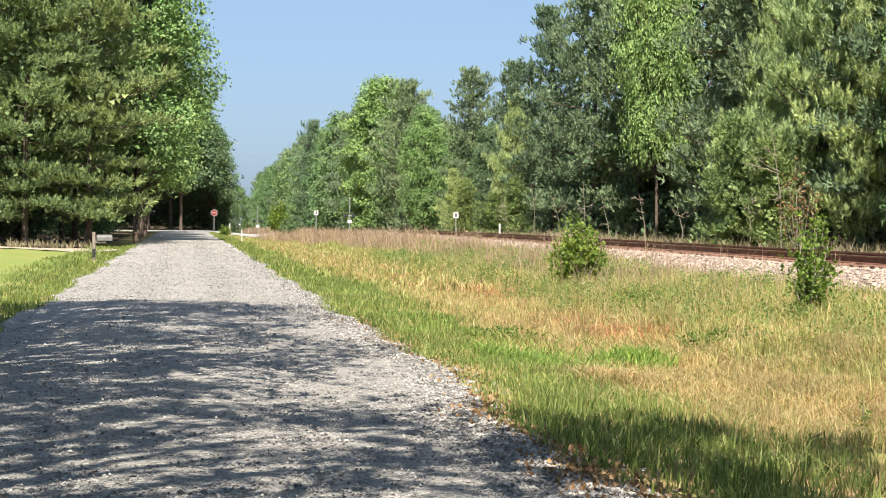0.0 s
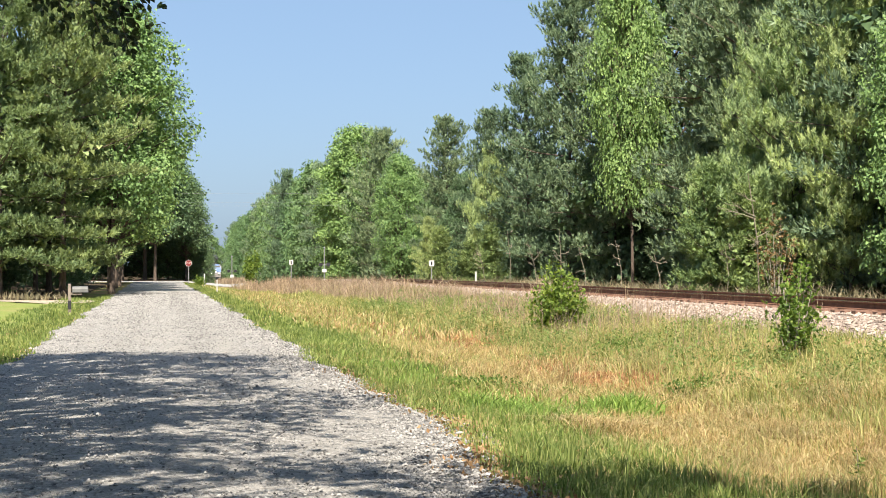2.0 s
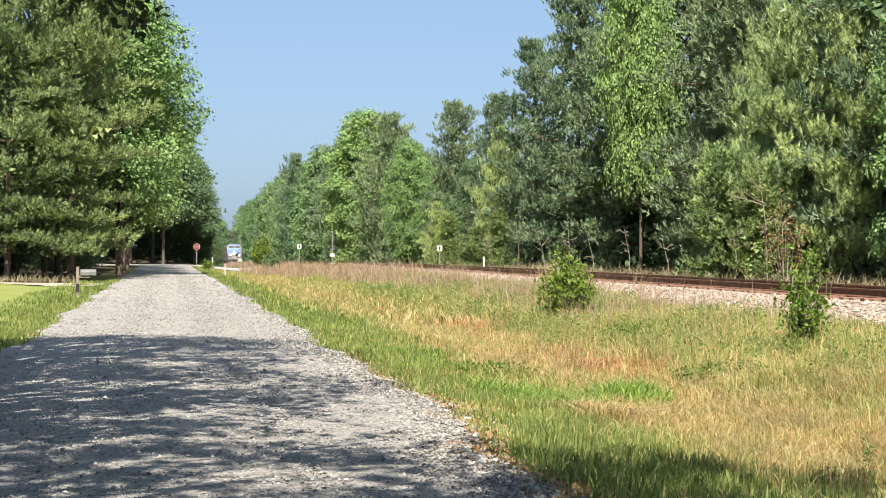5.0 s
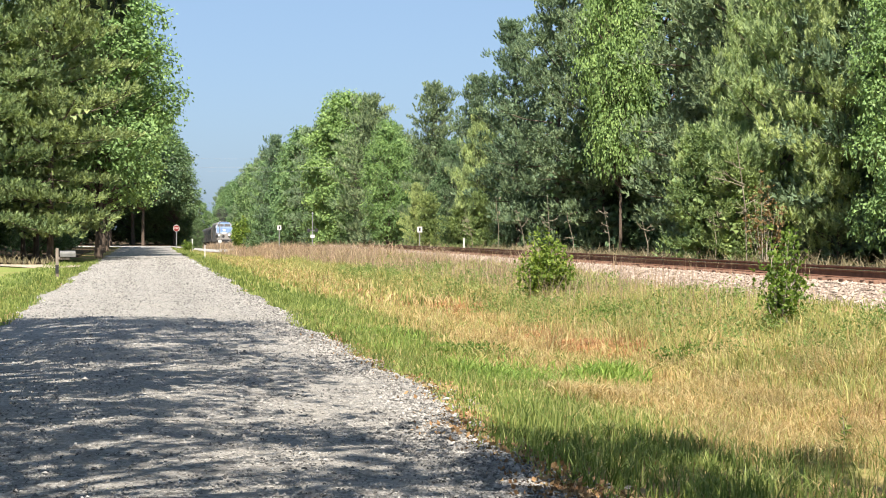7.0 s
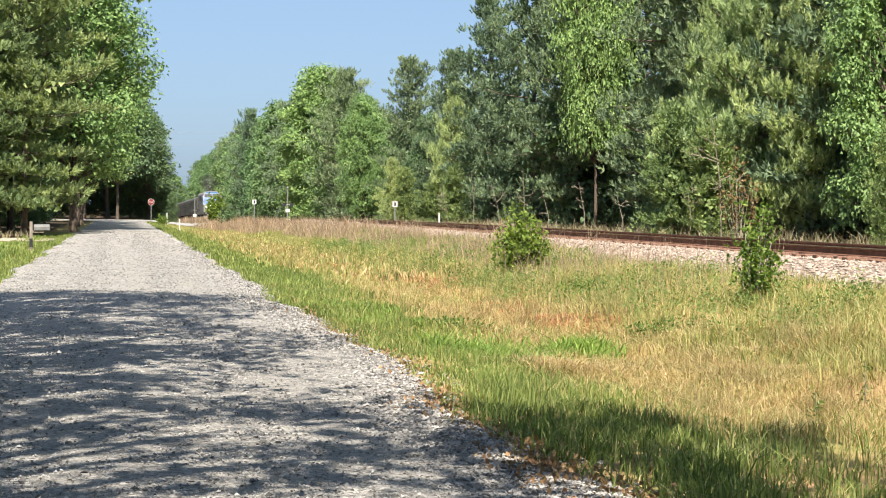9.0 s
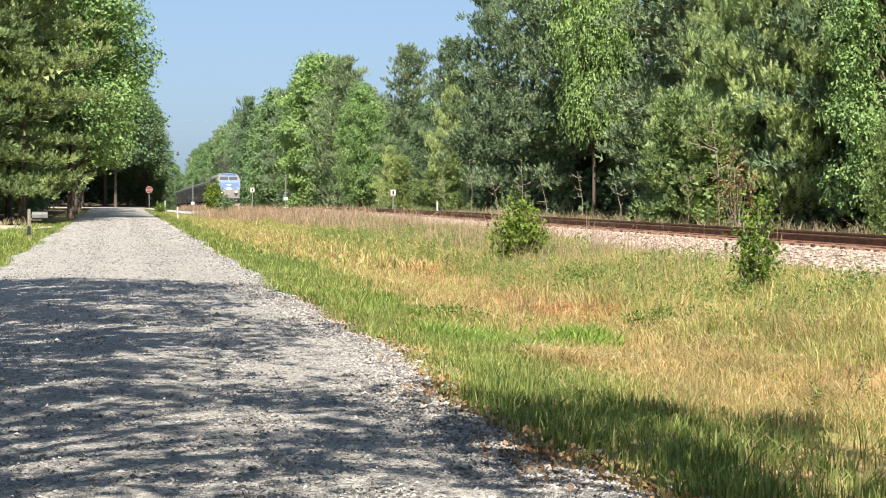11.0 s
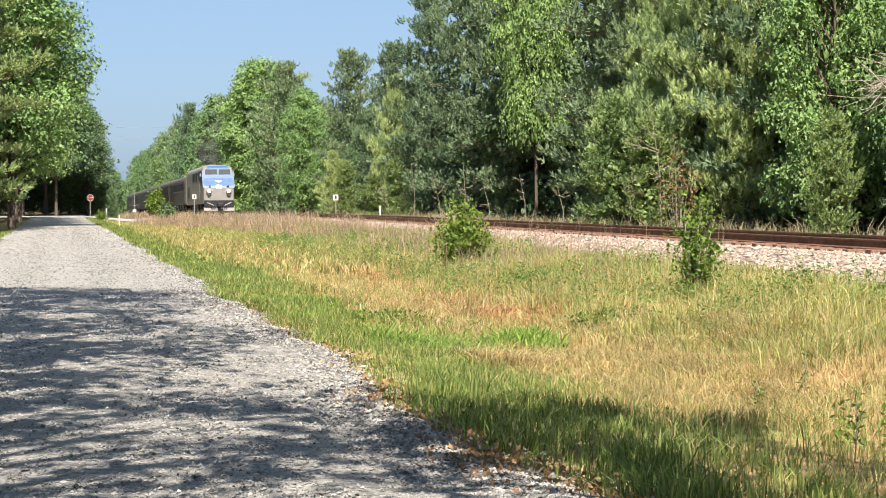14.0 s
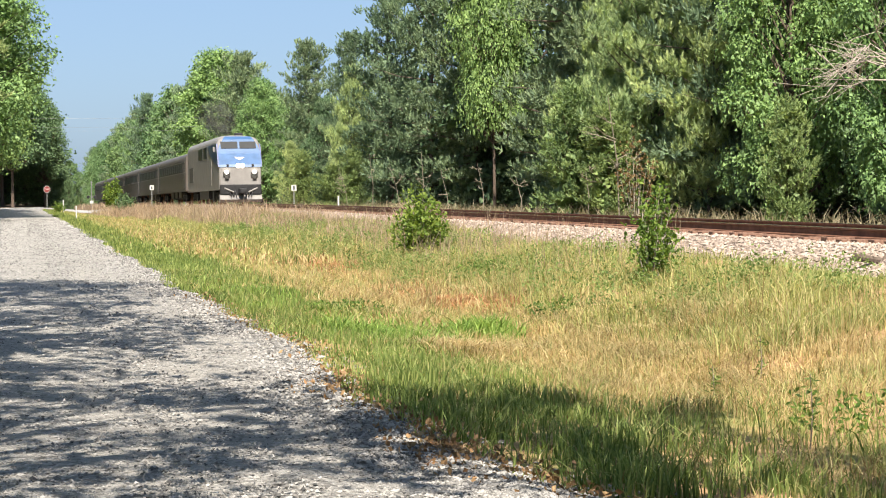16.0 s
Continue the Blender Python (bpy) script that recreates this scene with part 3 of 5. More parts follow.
WEST = "trees beside the gravel road"
for kind, x, y, h, w in (
        (pine_tall, -5.2, 105, 18.5, 1.1), (pine_tall, -8.4, 102, 16.5, 1.1), (pine_tall, -11.8, 104, 17.5, 1.1), (pine_tall, -15.2, 102, 17.0, 1.1), (deep_pine, -20.0, 103, 17.5, 1.1), (leafy_over, -2.9, 122, 20.2, 1.0), (pine_tall, -6.4, 113, 18.5, 1.0),
        (leafy_over, -3.4, 138, 20.5, 1.0), (leafy_tall, -7.5, 118, 16.0, 0.9), (leafy_over, -3.4, 155, 20.0, 1.0), (leafy_over, -3.4, 172, 18.0, 1.0), (leafy_tall, -4.6, 187, 17.5, 1.1), (pine_b, -12, 112, 19.0, 1.1),
        (leafy_tall, -0.2, 219, 18.0, 1.0), (leafy_tall, -4.0, 220, 18.0, 1.1), (leafy_tall, 3.6, 232, 13.0, 0.9), (leafy_tall, -9.5, 221, 18, 1.1), (leafy_tall, -1.4, 226, 19.0, 1.1),
        (deep_leafy, 3.6, 252, 12.0, 0.75), (deep_leafy, 3.0, 268, 14.0, 0.7), (deep_leafy, 1.5, 243, 16, 1.2), (deep_leafy, -4.5, 240, 16, 1.3), (deep_leafy, -11, 238, 16, 1.3), (deep_leafy, -8, 233, 9, 1.4), (deep_leafy, -1.5, 235, 9, 1.4), (deep_leafy, 3.8, 237, 9, 1.2),
        (deep_leafy, 6.4, 228, 4.4, 0.7), (deep_leafy, 6.0, 262, 7.0, 0.8)):
    kind(x, y, h, None, w, WEST)
for x0, y0, y1, step in ((-12, 122, 200, 12), (-19, 112, 150, 13), (-26, 103, 130, 13), (-15, 228, 262, 16), (2, 256, 330, 18), (3.0, 340, 520, 30)):
    for y in np.arange(y0, y1, step):
        (deep_leafy, deep_pine)[int(RNG.random() < 0.45)](x0 + RNG.uniform(-1.5, 1.0), y + RNG.uniform(-2, 2), 16 + RNG.uniform(-2.5, 2.0), None, 0.9, "woodland beside the gravel road")

for k in range(8):
    (far_leafy, deep_leafy)[k % 2](5.0 + 4.2 * k, 735 + 14 * (k % 3), 17 + 2.5 * math.sin(k * 2.1), None, 1.0, "distant trees closing the railway's view")

for x, y, h in ((-10, 117, 6.5), (-15, 116, 6.5), (-21, 115, 6.5), (-28, 110, 6.5), (-7.4, 131, 6.5), (-7.4, 148, 6.5), (-7.4, 164, 6.5), (-8, 182, 6.5)):
    deep_leafy(x, y, h, None, 1.25, "undergrowth at the wood's edge")

# roadside trees, added out of view to shade the near stretch of road
SHADE = "roadside shade trees"
shade_tree = Kind(broadleaf("shade_tree", "large unseen leafy tree added to shade the gravel road", 14, 5.2, 0.44, 105, LEAF_DARK, 31, 11, 9, 0.20, puff=(0.09, 0.22), inner=0), 14)
for x, y, h, w in ((-3.0, 22, 15.5, 0.95), (-3.0, 13.5, 15, 1.0), (-3.2, 4.2, 14.8, 1.12), (-3.4, -6, 15.5, 1.1), (-14, 9, 15, 1.1), (7, -9, 15, 1.1)):
    shade_tree(x, y, h, None, w, SHADE)
# another unseen tree, its thin crown set to shape shade on the verge
thin_shade = Kind(broadleaf("shade_tree", "open-crowned unseen tree added to dapple the road and verge", 12, 3.0, 0.40, 50, LEAF_DARK, 33, 10, 9, 0.19, puff=(0.08, 0.17), inner=0), 12)
thin_shade(3.0, 4.0, 14.4, 0, 0.78, SHADE)

# ---- grass and weeds ----
def blades(rng, x, y, height, width, lean=0.35, segs=True):
    """Bent grass blades rooted on the ground."""
    n = len(x)
    z = land(x, y) - 0.02
    p = np.stack([x, y, z], 1)
    az = rng.uniform(0, 6.283, n)
    side = np.stack([np.cos(az), np.sin(az), np.zeros(n)], 1) * (width * rng.uniform(0.6, 1.3, n))[:, None] / 2
    la = rng.uniform(0, 6.283, n)
    bend = np.stack([np.cos(la), np.sin(la), np.zeros(n)], 1) * (lean * height * np.abs(rng.normal(0, 1, n)))[:, None]
    up = np.stack([np.zeros(n), np.zeros(n), height], 1)
    mid = p + up * 0.55 + bend * 0.3
    tip = p + up * np.clip(1 - 0.25 * lean, 0.6, 1) + bend
    if segs:
        v = np.stack([p - side, p + side, mid + side * 0.75, mid - side * 0.75, tip], 1).reshape(-1, 3)
        i = np.arange(n)[:, None] * 5
        f = (i + np.array([[0, 1, 2, 3]])).tolist() + (i + np.array([[3, 2, 4]])).tolist()
    else:
        v = np.stack([p - side, p + side, tip], 1).reshape(-1, 3)
        f = (np.arange(n)[:, None] * 3 + np.array([[0, 1, 2]])).tolist()
    return v, f


def field(name, label, material, rng, zones):
    """Grass of one sort as one object. zones: x0, x1, y0, y1, blades a square metre, height, width, rule(x, y) -> keep 0..1."""
    V, F, at = [], [], 0
    for x0, x1, y0, y1, dens, h, w, rule, lean in zones:
        n = int((x1 - x0) * (y1 - y0) * dens)
        x, y = rng.uniform(x0, x1, n), rng.uniform(y0, y1, n)
        keep = rng.random(n) < rule(x, y)
        x, y = x[keep], y[keep]
        v, f = blades(rng, x, y, h * rng.uniform(0.45, 1.25, len(x)) * (1 + 0.45 * patchy(x, y, 1.3)), w, lean)
        V.append(v)
        F += [tuple(k + at for k in q) for q in f]
        at += len(v)
    return tagged(new(name, mesh_of(name, np.concatenate(V), F, material)), label, "grass", kind="stuff")


def clip01(a):
    return np.clip(a, 0, 1)


def verge(x, y):
    """1 on the green strip along the road's edge."""
    return clip01((x - road_edge(y, 1) + 0.05) / 0.3) * clip01((5.4 + 0.5 * patchy(x, y, 5.0) - x) / 1.2)


def bare(x, y):
    """1 on the patches of reddish earth in the ditch."""
    out = 0.0
    for cx, cy, rx, ry in ((7.2, 28.6, 0.9, 2.0), (7.4, 33.4, 0.9, 3.2), (6.6, 30.6, 0.6, 1.8), (7.6, 43.0, 0.8, 4.5), (6.6, 54, 0.9, 9.0)):
        out = np.maximum(out, clip01(2.2 - 2.0 * np.hypot((x - cx) / rx, (y - cy) / ry)))
    return out * clip01(0.8 + 0.6 * patchy(x, y, 1.1))


def dry(x, y):
    """1 where the grass has turned to straw."""
    return clip01(1.3 * clip01((x - 4.4) / 1.2) * clip01((9.2 - x) / 1.2) * clip01(0.55 + 0.9 * patchy(x, y, 5.5))) * (1 - 0.85 * bare(x, y))


def bank(x, y):
    """1 on the weedy bank below the ballast."""
    return clip01((x - 7.0 + 0.8 * patchy(x, y, 6.0)) / 1.0) * clip01((11.9 - x + 0.3 * patchy(x, y, 3.0)) / 0.4)


def off_crossing(x, y):
    return (np.abs(y - 205) > 9).astype(float)


grng = np.random.default_rng(5)
field("green_grass", "lush green grass along the road verge", GRASS_GREEN, grng, [
    (2.5, 7, 9.5, 16, 800, 0.18, 0.014, lambda x, y: verge(x, y) * clip01(0.55 + 0.9 * patchy(x, y, 0.7)), 0.5),
    (2.5, 6.5, 16, 26, 650, 0.16, 0.013, lambda x, y: verge(x, y) * clip01(0.55 + 0.9 * patchy(x, y, 0.9)), 0.5),
    (2.5, 6.5, 26, 50, 260, 0.15, 0.022, lambda x, y: verge(x, y), 0.35),
    (2.5, 6.5, 50, 190, 36, 0.16, 0.06, lambda x, y: verge(x, y) * off_crossing(x, y), 0.35),
    (2.95, 3.6, 15.1, 16.0, 900, 0.36, 0.014, lambda x, y: clip01(1.2 - np.hypot(x - 3.3, y - 15.5) / 0.35), 0.3),
    (3.3, 7.5, 9.5, 15, 80, 0.25, 0.013, lambda x, y: clip01(patchy(x, y, 0.9) + 0.2), 0.5),
    (-6, -2.2, 24, 60, 120, 0.14, 0.03, lambda x, y: clip01((road_edge(y, -1) + 0.1 - x) / 0.4) * clip01((x + 5.5) / 1.5), 0.35),
    (-5, -2.2, 60, 110, 50, 0.16, 0.05, lambda x, y: clip01((road_edge(y, -1) + 0.1 - x) / 0.4), 0.35)])
field("pale_grass", "pale green grass mixed with straw stems", GRASS_PALE, grng, [
    (2.9, 12, 9.5, 22, 300, 0.20, 0.010, lambda x, y: clip01(0.25 + (x - 3.6) / 1.5) * clip01(0.55 - 0.8 * patchy(x, y, 3.5)), 0.9),
    (3.5, 12, 22, 45, 130, 0.24, 0.015, lambda x, y: (1 - bare(x, y)) * clip01((x - 4.0) / 1.5) * clip01(0.55 - 0.8 * patchy(x, y, 3.5)), 0.9),
    (3.5, 12, 45, 190, 22, 0.3, 0.05, lambda x, y: clip01((x - 4.0) / 1.5) * off_crossing(x, y), 0.5),
    (7, 10.2, 18, 45, 300, 0.42, 0.012, lambda x, y: (1 - 0.8 * bare(x, y)) * bank(x, y) * clip01(0.65 + 0.8 * patchy(x, y, 2.6)), 0.8),
    (10, 11.8, 18, 45, 160, 0.16, 0.013, bank, 0.8),
    (7, 11.6, 45, 110, 60, 0.42, 0.026, bank, 0.7)])
GRASS_LUSH = foliage("lush_grass_blades", (0.09, 0.165, 0.04), (0.175, 0.275, 0.07), (0.27, 0.37, 0.125), 0.32, 1.5)
field("lush_grass", "clumps of broad-bladed bright green grass in the ditch", GRASS_LUSH, grng, [
    (3.6, 6.0, 20.6, 25.0, 520, 0.22, 0.022, lambda x, y: clip01(1.5 - np.hypot((x - 4.6) / 0.8, (y - 22.6) / 1.6)) * clip01(0.7 + patchy(x, y, 0.8)), 0.8),
    (5.2, 6.4, 21.8, 23.6, 1100, 0.36, 0.024, lambda x, y: clip01(1.4 - np.hypot(x - 5.78, (y - 22.7) / 1.4) / 0.42), 0.7),
    (3.0, 4.6, 26.0, 34.0, 140, 0.18, 0.024, lambda x, y: clip01(2.0 * patchy(x, y, 1.6)), 0.7)])


def straw_mats(x, y):
    """1 on the low heaps of flattened straw."""
    out = 0.0
    for cx, cy, r in ((8.36, 22.9, 0.55), (8.5, 21.5, 0.5), (7.68, 24.2, 0.6), (7.4, 21.6, 0.35)):
        out = np.maximum(out, clip01(1.4 - np.hypot(x - cx, (y - cy) / 1.3) / r))
    return out


STRAW_LIGHT = foliage("bleached_straw", (0.36, 0.25, 0.13), (0.56, 0.43, 0.25), (0.70, 0.57, 0.38), 0.3, 1.5)
field("straw_heaps", "low heaps of bleached flattened straw on the bank", STRAW_LIGHT, grng, [
    (6.8, 9.4, 20.2, 25.4, 1500, 0.30, 0.013, straw_mats, 1.6),
    (4.3, 5.4, 19.0, 21.0, 900, 0.22, 0.013, lambda x, y: clip01(1.3 - np.hypot(x - 4.85, (y - 20.0) / 1.5) / 0.42), 2.0),
    (6.0, 10.0, 14.0, 30.0, 60, 0.34, 0.010, lambda x, y: clip01(1.6 * patchy(x, y, 1.2) - 0.3), 0.9)])


field("dry_grass", "straw-coloured dry grass in the ditch", GRASS_DRY, grng, [
    (3.8, 10, 9.5, 22, 700, 0.22, 0.009, dry, 0.9),
    (3.8, 10, 22, 45, 330, 0.24, 0.013, dry, 0.9),
    (3.8, 10, 45, 150, 60, 0.28, 0.04, dry, 0.9),
    (2.9, 5.5, 9.5, 40, 90, 0.14, 0.010, verge, 1.2),
    (2.4, 3.3, 9, 40, 500, 0.05, 0.012, lambda x, y: clip01(1 - np.abs(x - road_edge(y, 1) - 0.04) / 0.22) * clip01(0.6 + patchy(x, y, 4)), 1.4),
    (7.5, 10.2, 15, 60, 45, 0.5, 0.009, bank, 0.6),
    (4.3, 5.4, 19.0, 21.0, 1900, 0.24, 0.012, lambda x, y: clip01(1.3 - np.hypot(x - 4.8, (y - 20.0) / 1.5) / 0.42), 2.0),
    (6.3, 8.6, 16, 21, 400, 0.25, 0.009, lambda x, y: clip01(2.0 * patchy(x, y, 1.4)), 1.8)])
EARTH_STRAW = foliage("rusty_straw", (0.22, 0.105, 0.055), (0.38, 0.20, 0.11), (0.50, 0.31, 0.185), 0.2, 1.2)
field("matted_straw", "flattened rust-brown straw on bare earth patches", EARTH_STRAW, grng, [
    (5.4, 8.6, 24, 40, 1000, 0.09, 0.016, bare, 2.5),
    (5.4, 8.6, 37.5, 66, 330, 0.12, 0.03, bare, 2.5)])
field("seed_grass", "tall purplish-brown grass in seed on the bank", GRASS_SEED, grng, [
    (8.4, 11.6, 30, 47, 42, 0.85, 0.009, lambda x, y: bank(x, y) * clip01(0.4 + patchy(x, y, 4) + (y - 36) / 16), 0.35),
    (8.8, 11.7, 47, 80, 64, 0.82, 0.016, lambda x, y: bank(x, y) * clip01(0.6 + patchy(x, y, 8)), 0.5),
    (8.6, 11.8, 80, 108, 40, 0.8, 0.028, lambda x, y: bank(x, y) * off_crossing(x, y), 0.5),
    (8.0, 12, 108, 140, 36, 0.75, 0.03, lambda x, y: bank(x, y) * off_crossing(x, y), 0.5),
    (7.0, 12, 140, 190, 22, 0.9, 0.035, lambda x, y: bank(x, y) * off_crossing(x, y), 0.5),
    (7.5, 12, 210, 330, 10, 1.0, 0.08, lambda x, y: bank(x, y) * off_crossing(x, y), 0.3)])
field("dead_brush", "dry brown brush at the foot of the trees", BRUSH, grng, [
    (17.6, 23, 20, 200, 26, 0.75, 0.035, lambda x, y: clip01((x - 18.0) / 1.5) * off_crossing(x, y), 0.5),
    (-30, -4, 96, 104, 10, 0.5, 0.05, lambda x, y: clip01((-4.2 - x) / 1.0), 0.5)])


def weed_patch(name, label, material, rng, spots, size, category="weeds"):
    """Leafy weeds. spots: x, y, spread, plants, height."""
    C, O = [], []
    for x, y, spread, plants, h in spots:
        px, py = rng.normal(x, spread, plants), rng.normal(y, spread * 1.3, plants)
        for k in range(14):
            z = land(px, py) + h * rng.uniform(0.1, 1.0, plants) 
            C.append(np.stack([px + rng.normal(0, 0.07 * (0.5 + h), plants), py + rng.normal(0, 0.07 * (0.5 + h), plants), z], 1))
            O.append(unit(rng.normal(0, 1, (plants, 3)) + np.array([0, 0, 0.7])))
    V, Q = leaves(rng, np.concatenate(C), np.concatenate(O), 2, size, size * 0.5, 0.6)
    return tagged(new(name, mesh_of(name, V, Q, material)), label, category, kind="stuff")


wrng = np.random.default_rng(77)
bank_spots = [(wrng.uniform(7.6, 10.4), wrng.uniform(20, 75), wrng.uniform(0.08, 0.4), int(wrng.uniform(3, 11)), wrng.uniform(0.2, 0.62)) for _ in range(170)]
BANK_LEAF = foliage("bank_weed_leaves", (0.13, 0.19, 0.06), (0.21, 0.285, 0.095), (0.32, 0.37, 0.15), 0.4, 2.0)
weed_patch("bank_weeds", "leafy green weeds scattered over the bank", BANK_LEAF, wrng, bank_spots, 0.055)
verge_spots = [(7.4, 25.0, 0.2, 16, 0.3), (8.3, 33.0, 0.3, 18, 0.4), (4.9, 26.0, 0.4, 20, 0.15), (6.3, 13.2, 0.15, 7, 0.35), (6.6, 12.8, 0.1, 3, 0.5)]
weed_patch("verge_weeds", "low lush green weeds among the verge grass", BUSH_LEAF, wrng, verge_spots, 0.06)

# ---- loose stones ----
def stones(rng, x, y, z, size):
    """Small angular stones, one island each."""
    n = len(x)
    base = np.array([[1, 0, 0], [-1, 0, 0], [0, 1, 0], [0, -1, 0], [0, 0, 0.6], [0, 0, -0.6]], float)
    k = base[None] * (size[:, None, None] * rng.uniform(0.55, 1.2, (n, 6, 1))) + rng.normal(0, 0.15, (n, 6, 3)) * size[:, None, None]
    a = rng.uniform(0, 6.283, n)
    c, s = np.cos(a)[:, None], np.sin(a)[:, None]
    k = np.stack([k[..., 0] * c - k[..., 1] * s, k[..., 0] * s + k[..., 1] * c, k[..., 2]], -1)
    v = (k + np.stack([x, y, z], 1)[:, None]).reshape(-1, 3)
    tri = np.array([[0, 2, 4], [2, 1, 4], [1, 3, 4], [3, 0, 4], [3, 1, 5], [0, 3, 5]])
    return v, (np.arange(n)[:, None, None] * 6 + tri[None]).reshape(-1, 3)


def road_stones():
    rng = np.random.default_rng(8)
    n = 62000
    y = 9 + 110 * rng.random(n) ** 2.8
    pick = rng.random(n)
    e = road_edge(y, 1)
    x = np.where(pick < np.where(y < 40, 0.40, 0.16), e + rng.normal(-0.22, 0.26, n), rng.uniform(-2.5, 2.7, n))
    x = np.where(pick > 0.93, road_edge(y, -1) + rng.normal(0.25, 0.25, n), x)
    size = rng.uniform(0.006, 0.017, n) * (1 + (y - 9) / 70) * np.where(rng.random(n) < 0.08, 1.7, 1.0)
    near_edge = np.abs(x - e + 0.1) < 0.3
    size = np.where(near_edge, size * 1.1, size)
    u = np.abs(x - 0.2) / 2.66
    z = np.where(u < 1, 0.055 * (1 - u * u) + 0.022 + 0.03 * np.exp(-((x - e + 0.12) / 0.16) ** 2), land(x, y) + 0.03)
    return mesh_of("loose_gravel", *stones(rng, x, y, z, size), STONES)


def leaf_litter():
    rng = np.random.default_rng(10)
    n = 2600
    pick = rng.random(n)
    y = np.where(pick < 0.25, rng.normal(11.1, 0.35, n), np.where(pick < 0.8, rng.uniform(9.2, 16.5, n), rng.uniform(16, 30, n)))
    x = np.where(pick < 0.25, rng.normal(2.55, 0.11, n), road_edge(y, 1) + rng.normal(0.08, 0.16, n))
    c = np.stack([x, y, np.where(x < road_edge(y, 1), 0.05, land(x, y) + 0.05)], 1)
    V, Q = leaves(rng, c, np.tile([0.0, -0.6, 0.15], (n, 1)), 1, 0.05, 0.032, 0.6)
    return mesh_of("leaf_litter", V, Q, LITTER)


LITTER = foliage("fallen_leaves", (0.17, 0.09, 0.05), (0.31, 0.19, 0.11), (0.44, 0.31, 0.2), 0.1, 3.0)
tagged(new("leaf_litter", leaf_litter()), "fallen brown leaves along the road's edge", "leaves", kind="stuff")
tagged(new("loose_gravel", road_stones()), "loose grey gravel stones on the road", "gravel", kind="stuff")


def ballast_heap():
    rng = np.random.default_rng(9)
    n = 24000
    y = 22 + 110 * rng.random(n) ** 1.7
    x = rng.uniform(11.45, 13.3, n)
    z = np.interp(x, (11.5, 11.75, 12.95, 14), (0.34, 0.43, 0.705, 0.71))
    size = rng.uniform(0.025, 0.055, n) * (1 + (y - 22) / 160)
    return mesh_of("ballast_stones", *stones(rng, x, y, z, size), BALLAST_STONES)


tagged(new("ballast_stones", ballast_heap()), "pale pinkish crushed ballast stones", "ballast", kind="stuff")

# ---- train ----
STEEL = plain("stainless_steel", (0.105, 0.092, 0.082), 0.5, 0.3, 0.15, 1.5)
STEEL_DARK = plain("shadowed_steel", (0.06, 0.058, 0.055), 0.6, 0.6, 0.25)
SILVER = plain("silver_paint", (0.20, 0.19, 0.182), 0.5, 0.0, 0.12, 2.0)
BLUE = plain("blue_paint", (0.014, 0.032, 0.13), 0.3, 0.0, 0.12, 2.0, 0.5)
BLUE_PALE = plain("pale_blue_paint", (0.045, 0.10, 0.215), 0.3, 0.0, 0.15, 2.0, 0.35)
WHITE = plain("white_paint", (0.46, 0.455, 0.44), 0.45, 0.0, 0.08)
BLACK = plain("black_iron", (0.025, 0.025, 0.027), 0.6, 0.3, 0.3)
DARK_GLASS = plain("dark_window_glass", (0.02, 0.022, 0.025), 0.35, 0.0, 0.1, 2.0, 0.12)
LAMP = glow("headlight_glow", (1.0, 0.93, 0.78), 5.0)


def shell(bm, sections):
    """A lofted hull from rings of (x, z) at given y."""
    rings = [[bm.verts.new((x, y, z)) for x, z in ring] for y, ring in sections]
    n = len(rings[0])
    for a, b in zip(rings, rings[1:]):
        for i in range(n):
            bm.faces.new((a[i], a[(i + 1) % n], b[(i + 1) % n], b[i]))
    bm.faces.new(rings[0])
    bm.faces.new(rings[-1][::-1])
    bmesh.ops.recalc_face_normals(bm, faces=bm.faces)
    return bm


def section(w, z0, z1, r=0.5, tuck=0.0):
    """Half-width w, floor z0, roof z1, with a rounded roof."""
    pts = [(-w + tuck, z0), (-w, z0 + 0.25), (-w, z1 - r)]
    for k in range(1, 6):
        a = math.pi / 2 * k / 6
        pts.append((-w + r * 0.9 * (1 - math.cos(a)), z1 - r + r * math.sin(a) * 0.92))
    pts.append((-w * 0.3, z1))
    return pts + [(-x, z) for x, z in pts[::-1]]


def wheel(parent, x, y):
    bm = rodded((x - 0.07, y, 0.5), (x + 0.07, y, 0.5), 0.5, sides=20)
    rod(bm, (x - 0.09, y, 0.5), (x + 0.09, y, 0.5), 0.14, sides=10)
    return part("wheel", bm, RUST, parent)


def bogie(ob, y):
    bm = boxed(0, y, 0.62, 2.0, 2.6, 0.28, bevel=0.05)
    for sx in (-1.05, 1.05):
        box(bm, sx, y, 0.6, 0.16, 3.3, 0.32, bevel=0.04)
        for dy in (-1.3, 1.3):
            box(bm, sx, y + dy, 0.5, 0.24, 0.4, 0.42, bevel=0.03)
        rod(bm, (sx, y - 0.2, 0.4), (sx, y - 0.2, 0.9), 0.13)
        rod(bm, (sx, y + 0.2, 0.4), (sx, y + 0.2, 0.9), 0.13)
    b = part("bogie", bm, BLACK, ob, "black iron bogie")
    for dy in (-1.3, 1.3):
        for sx in (-0.75, 0.75):
            wheel(b, sx, y + dy)


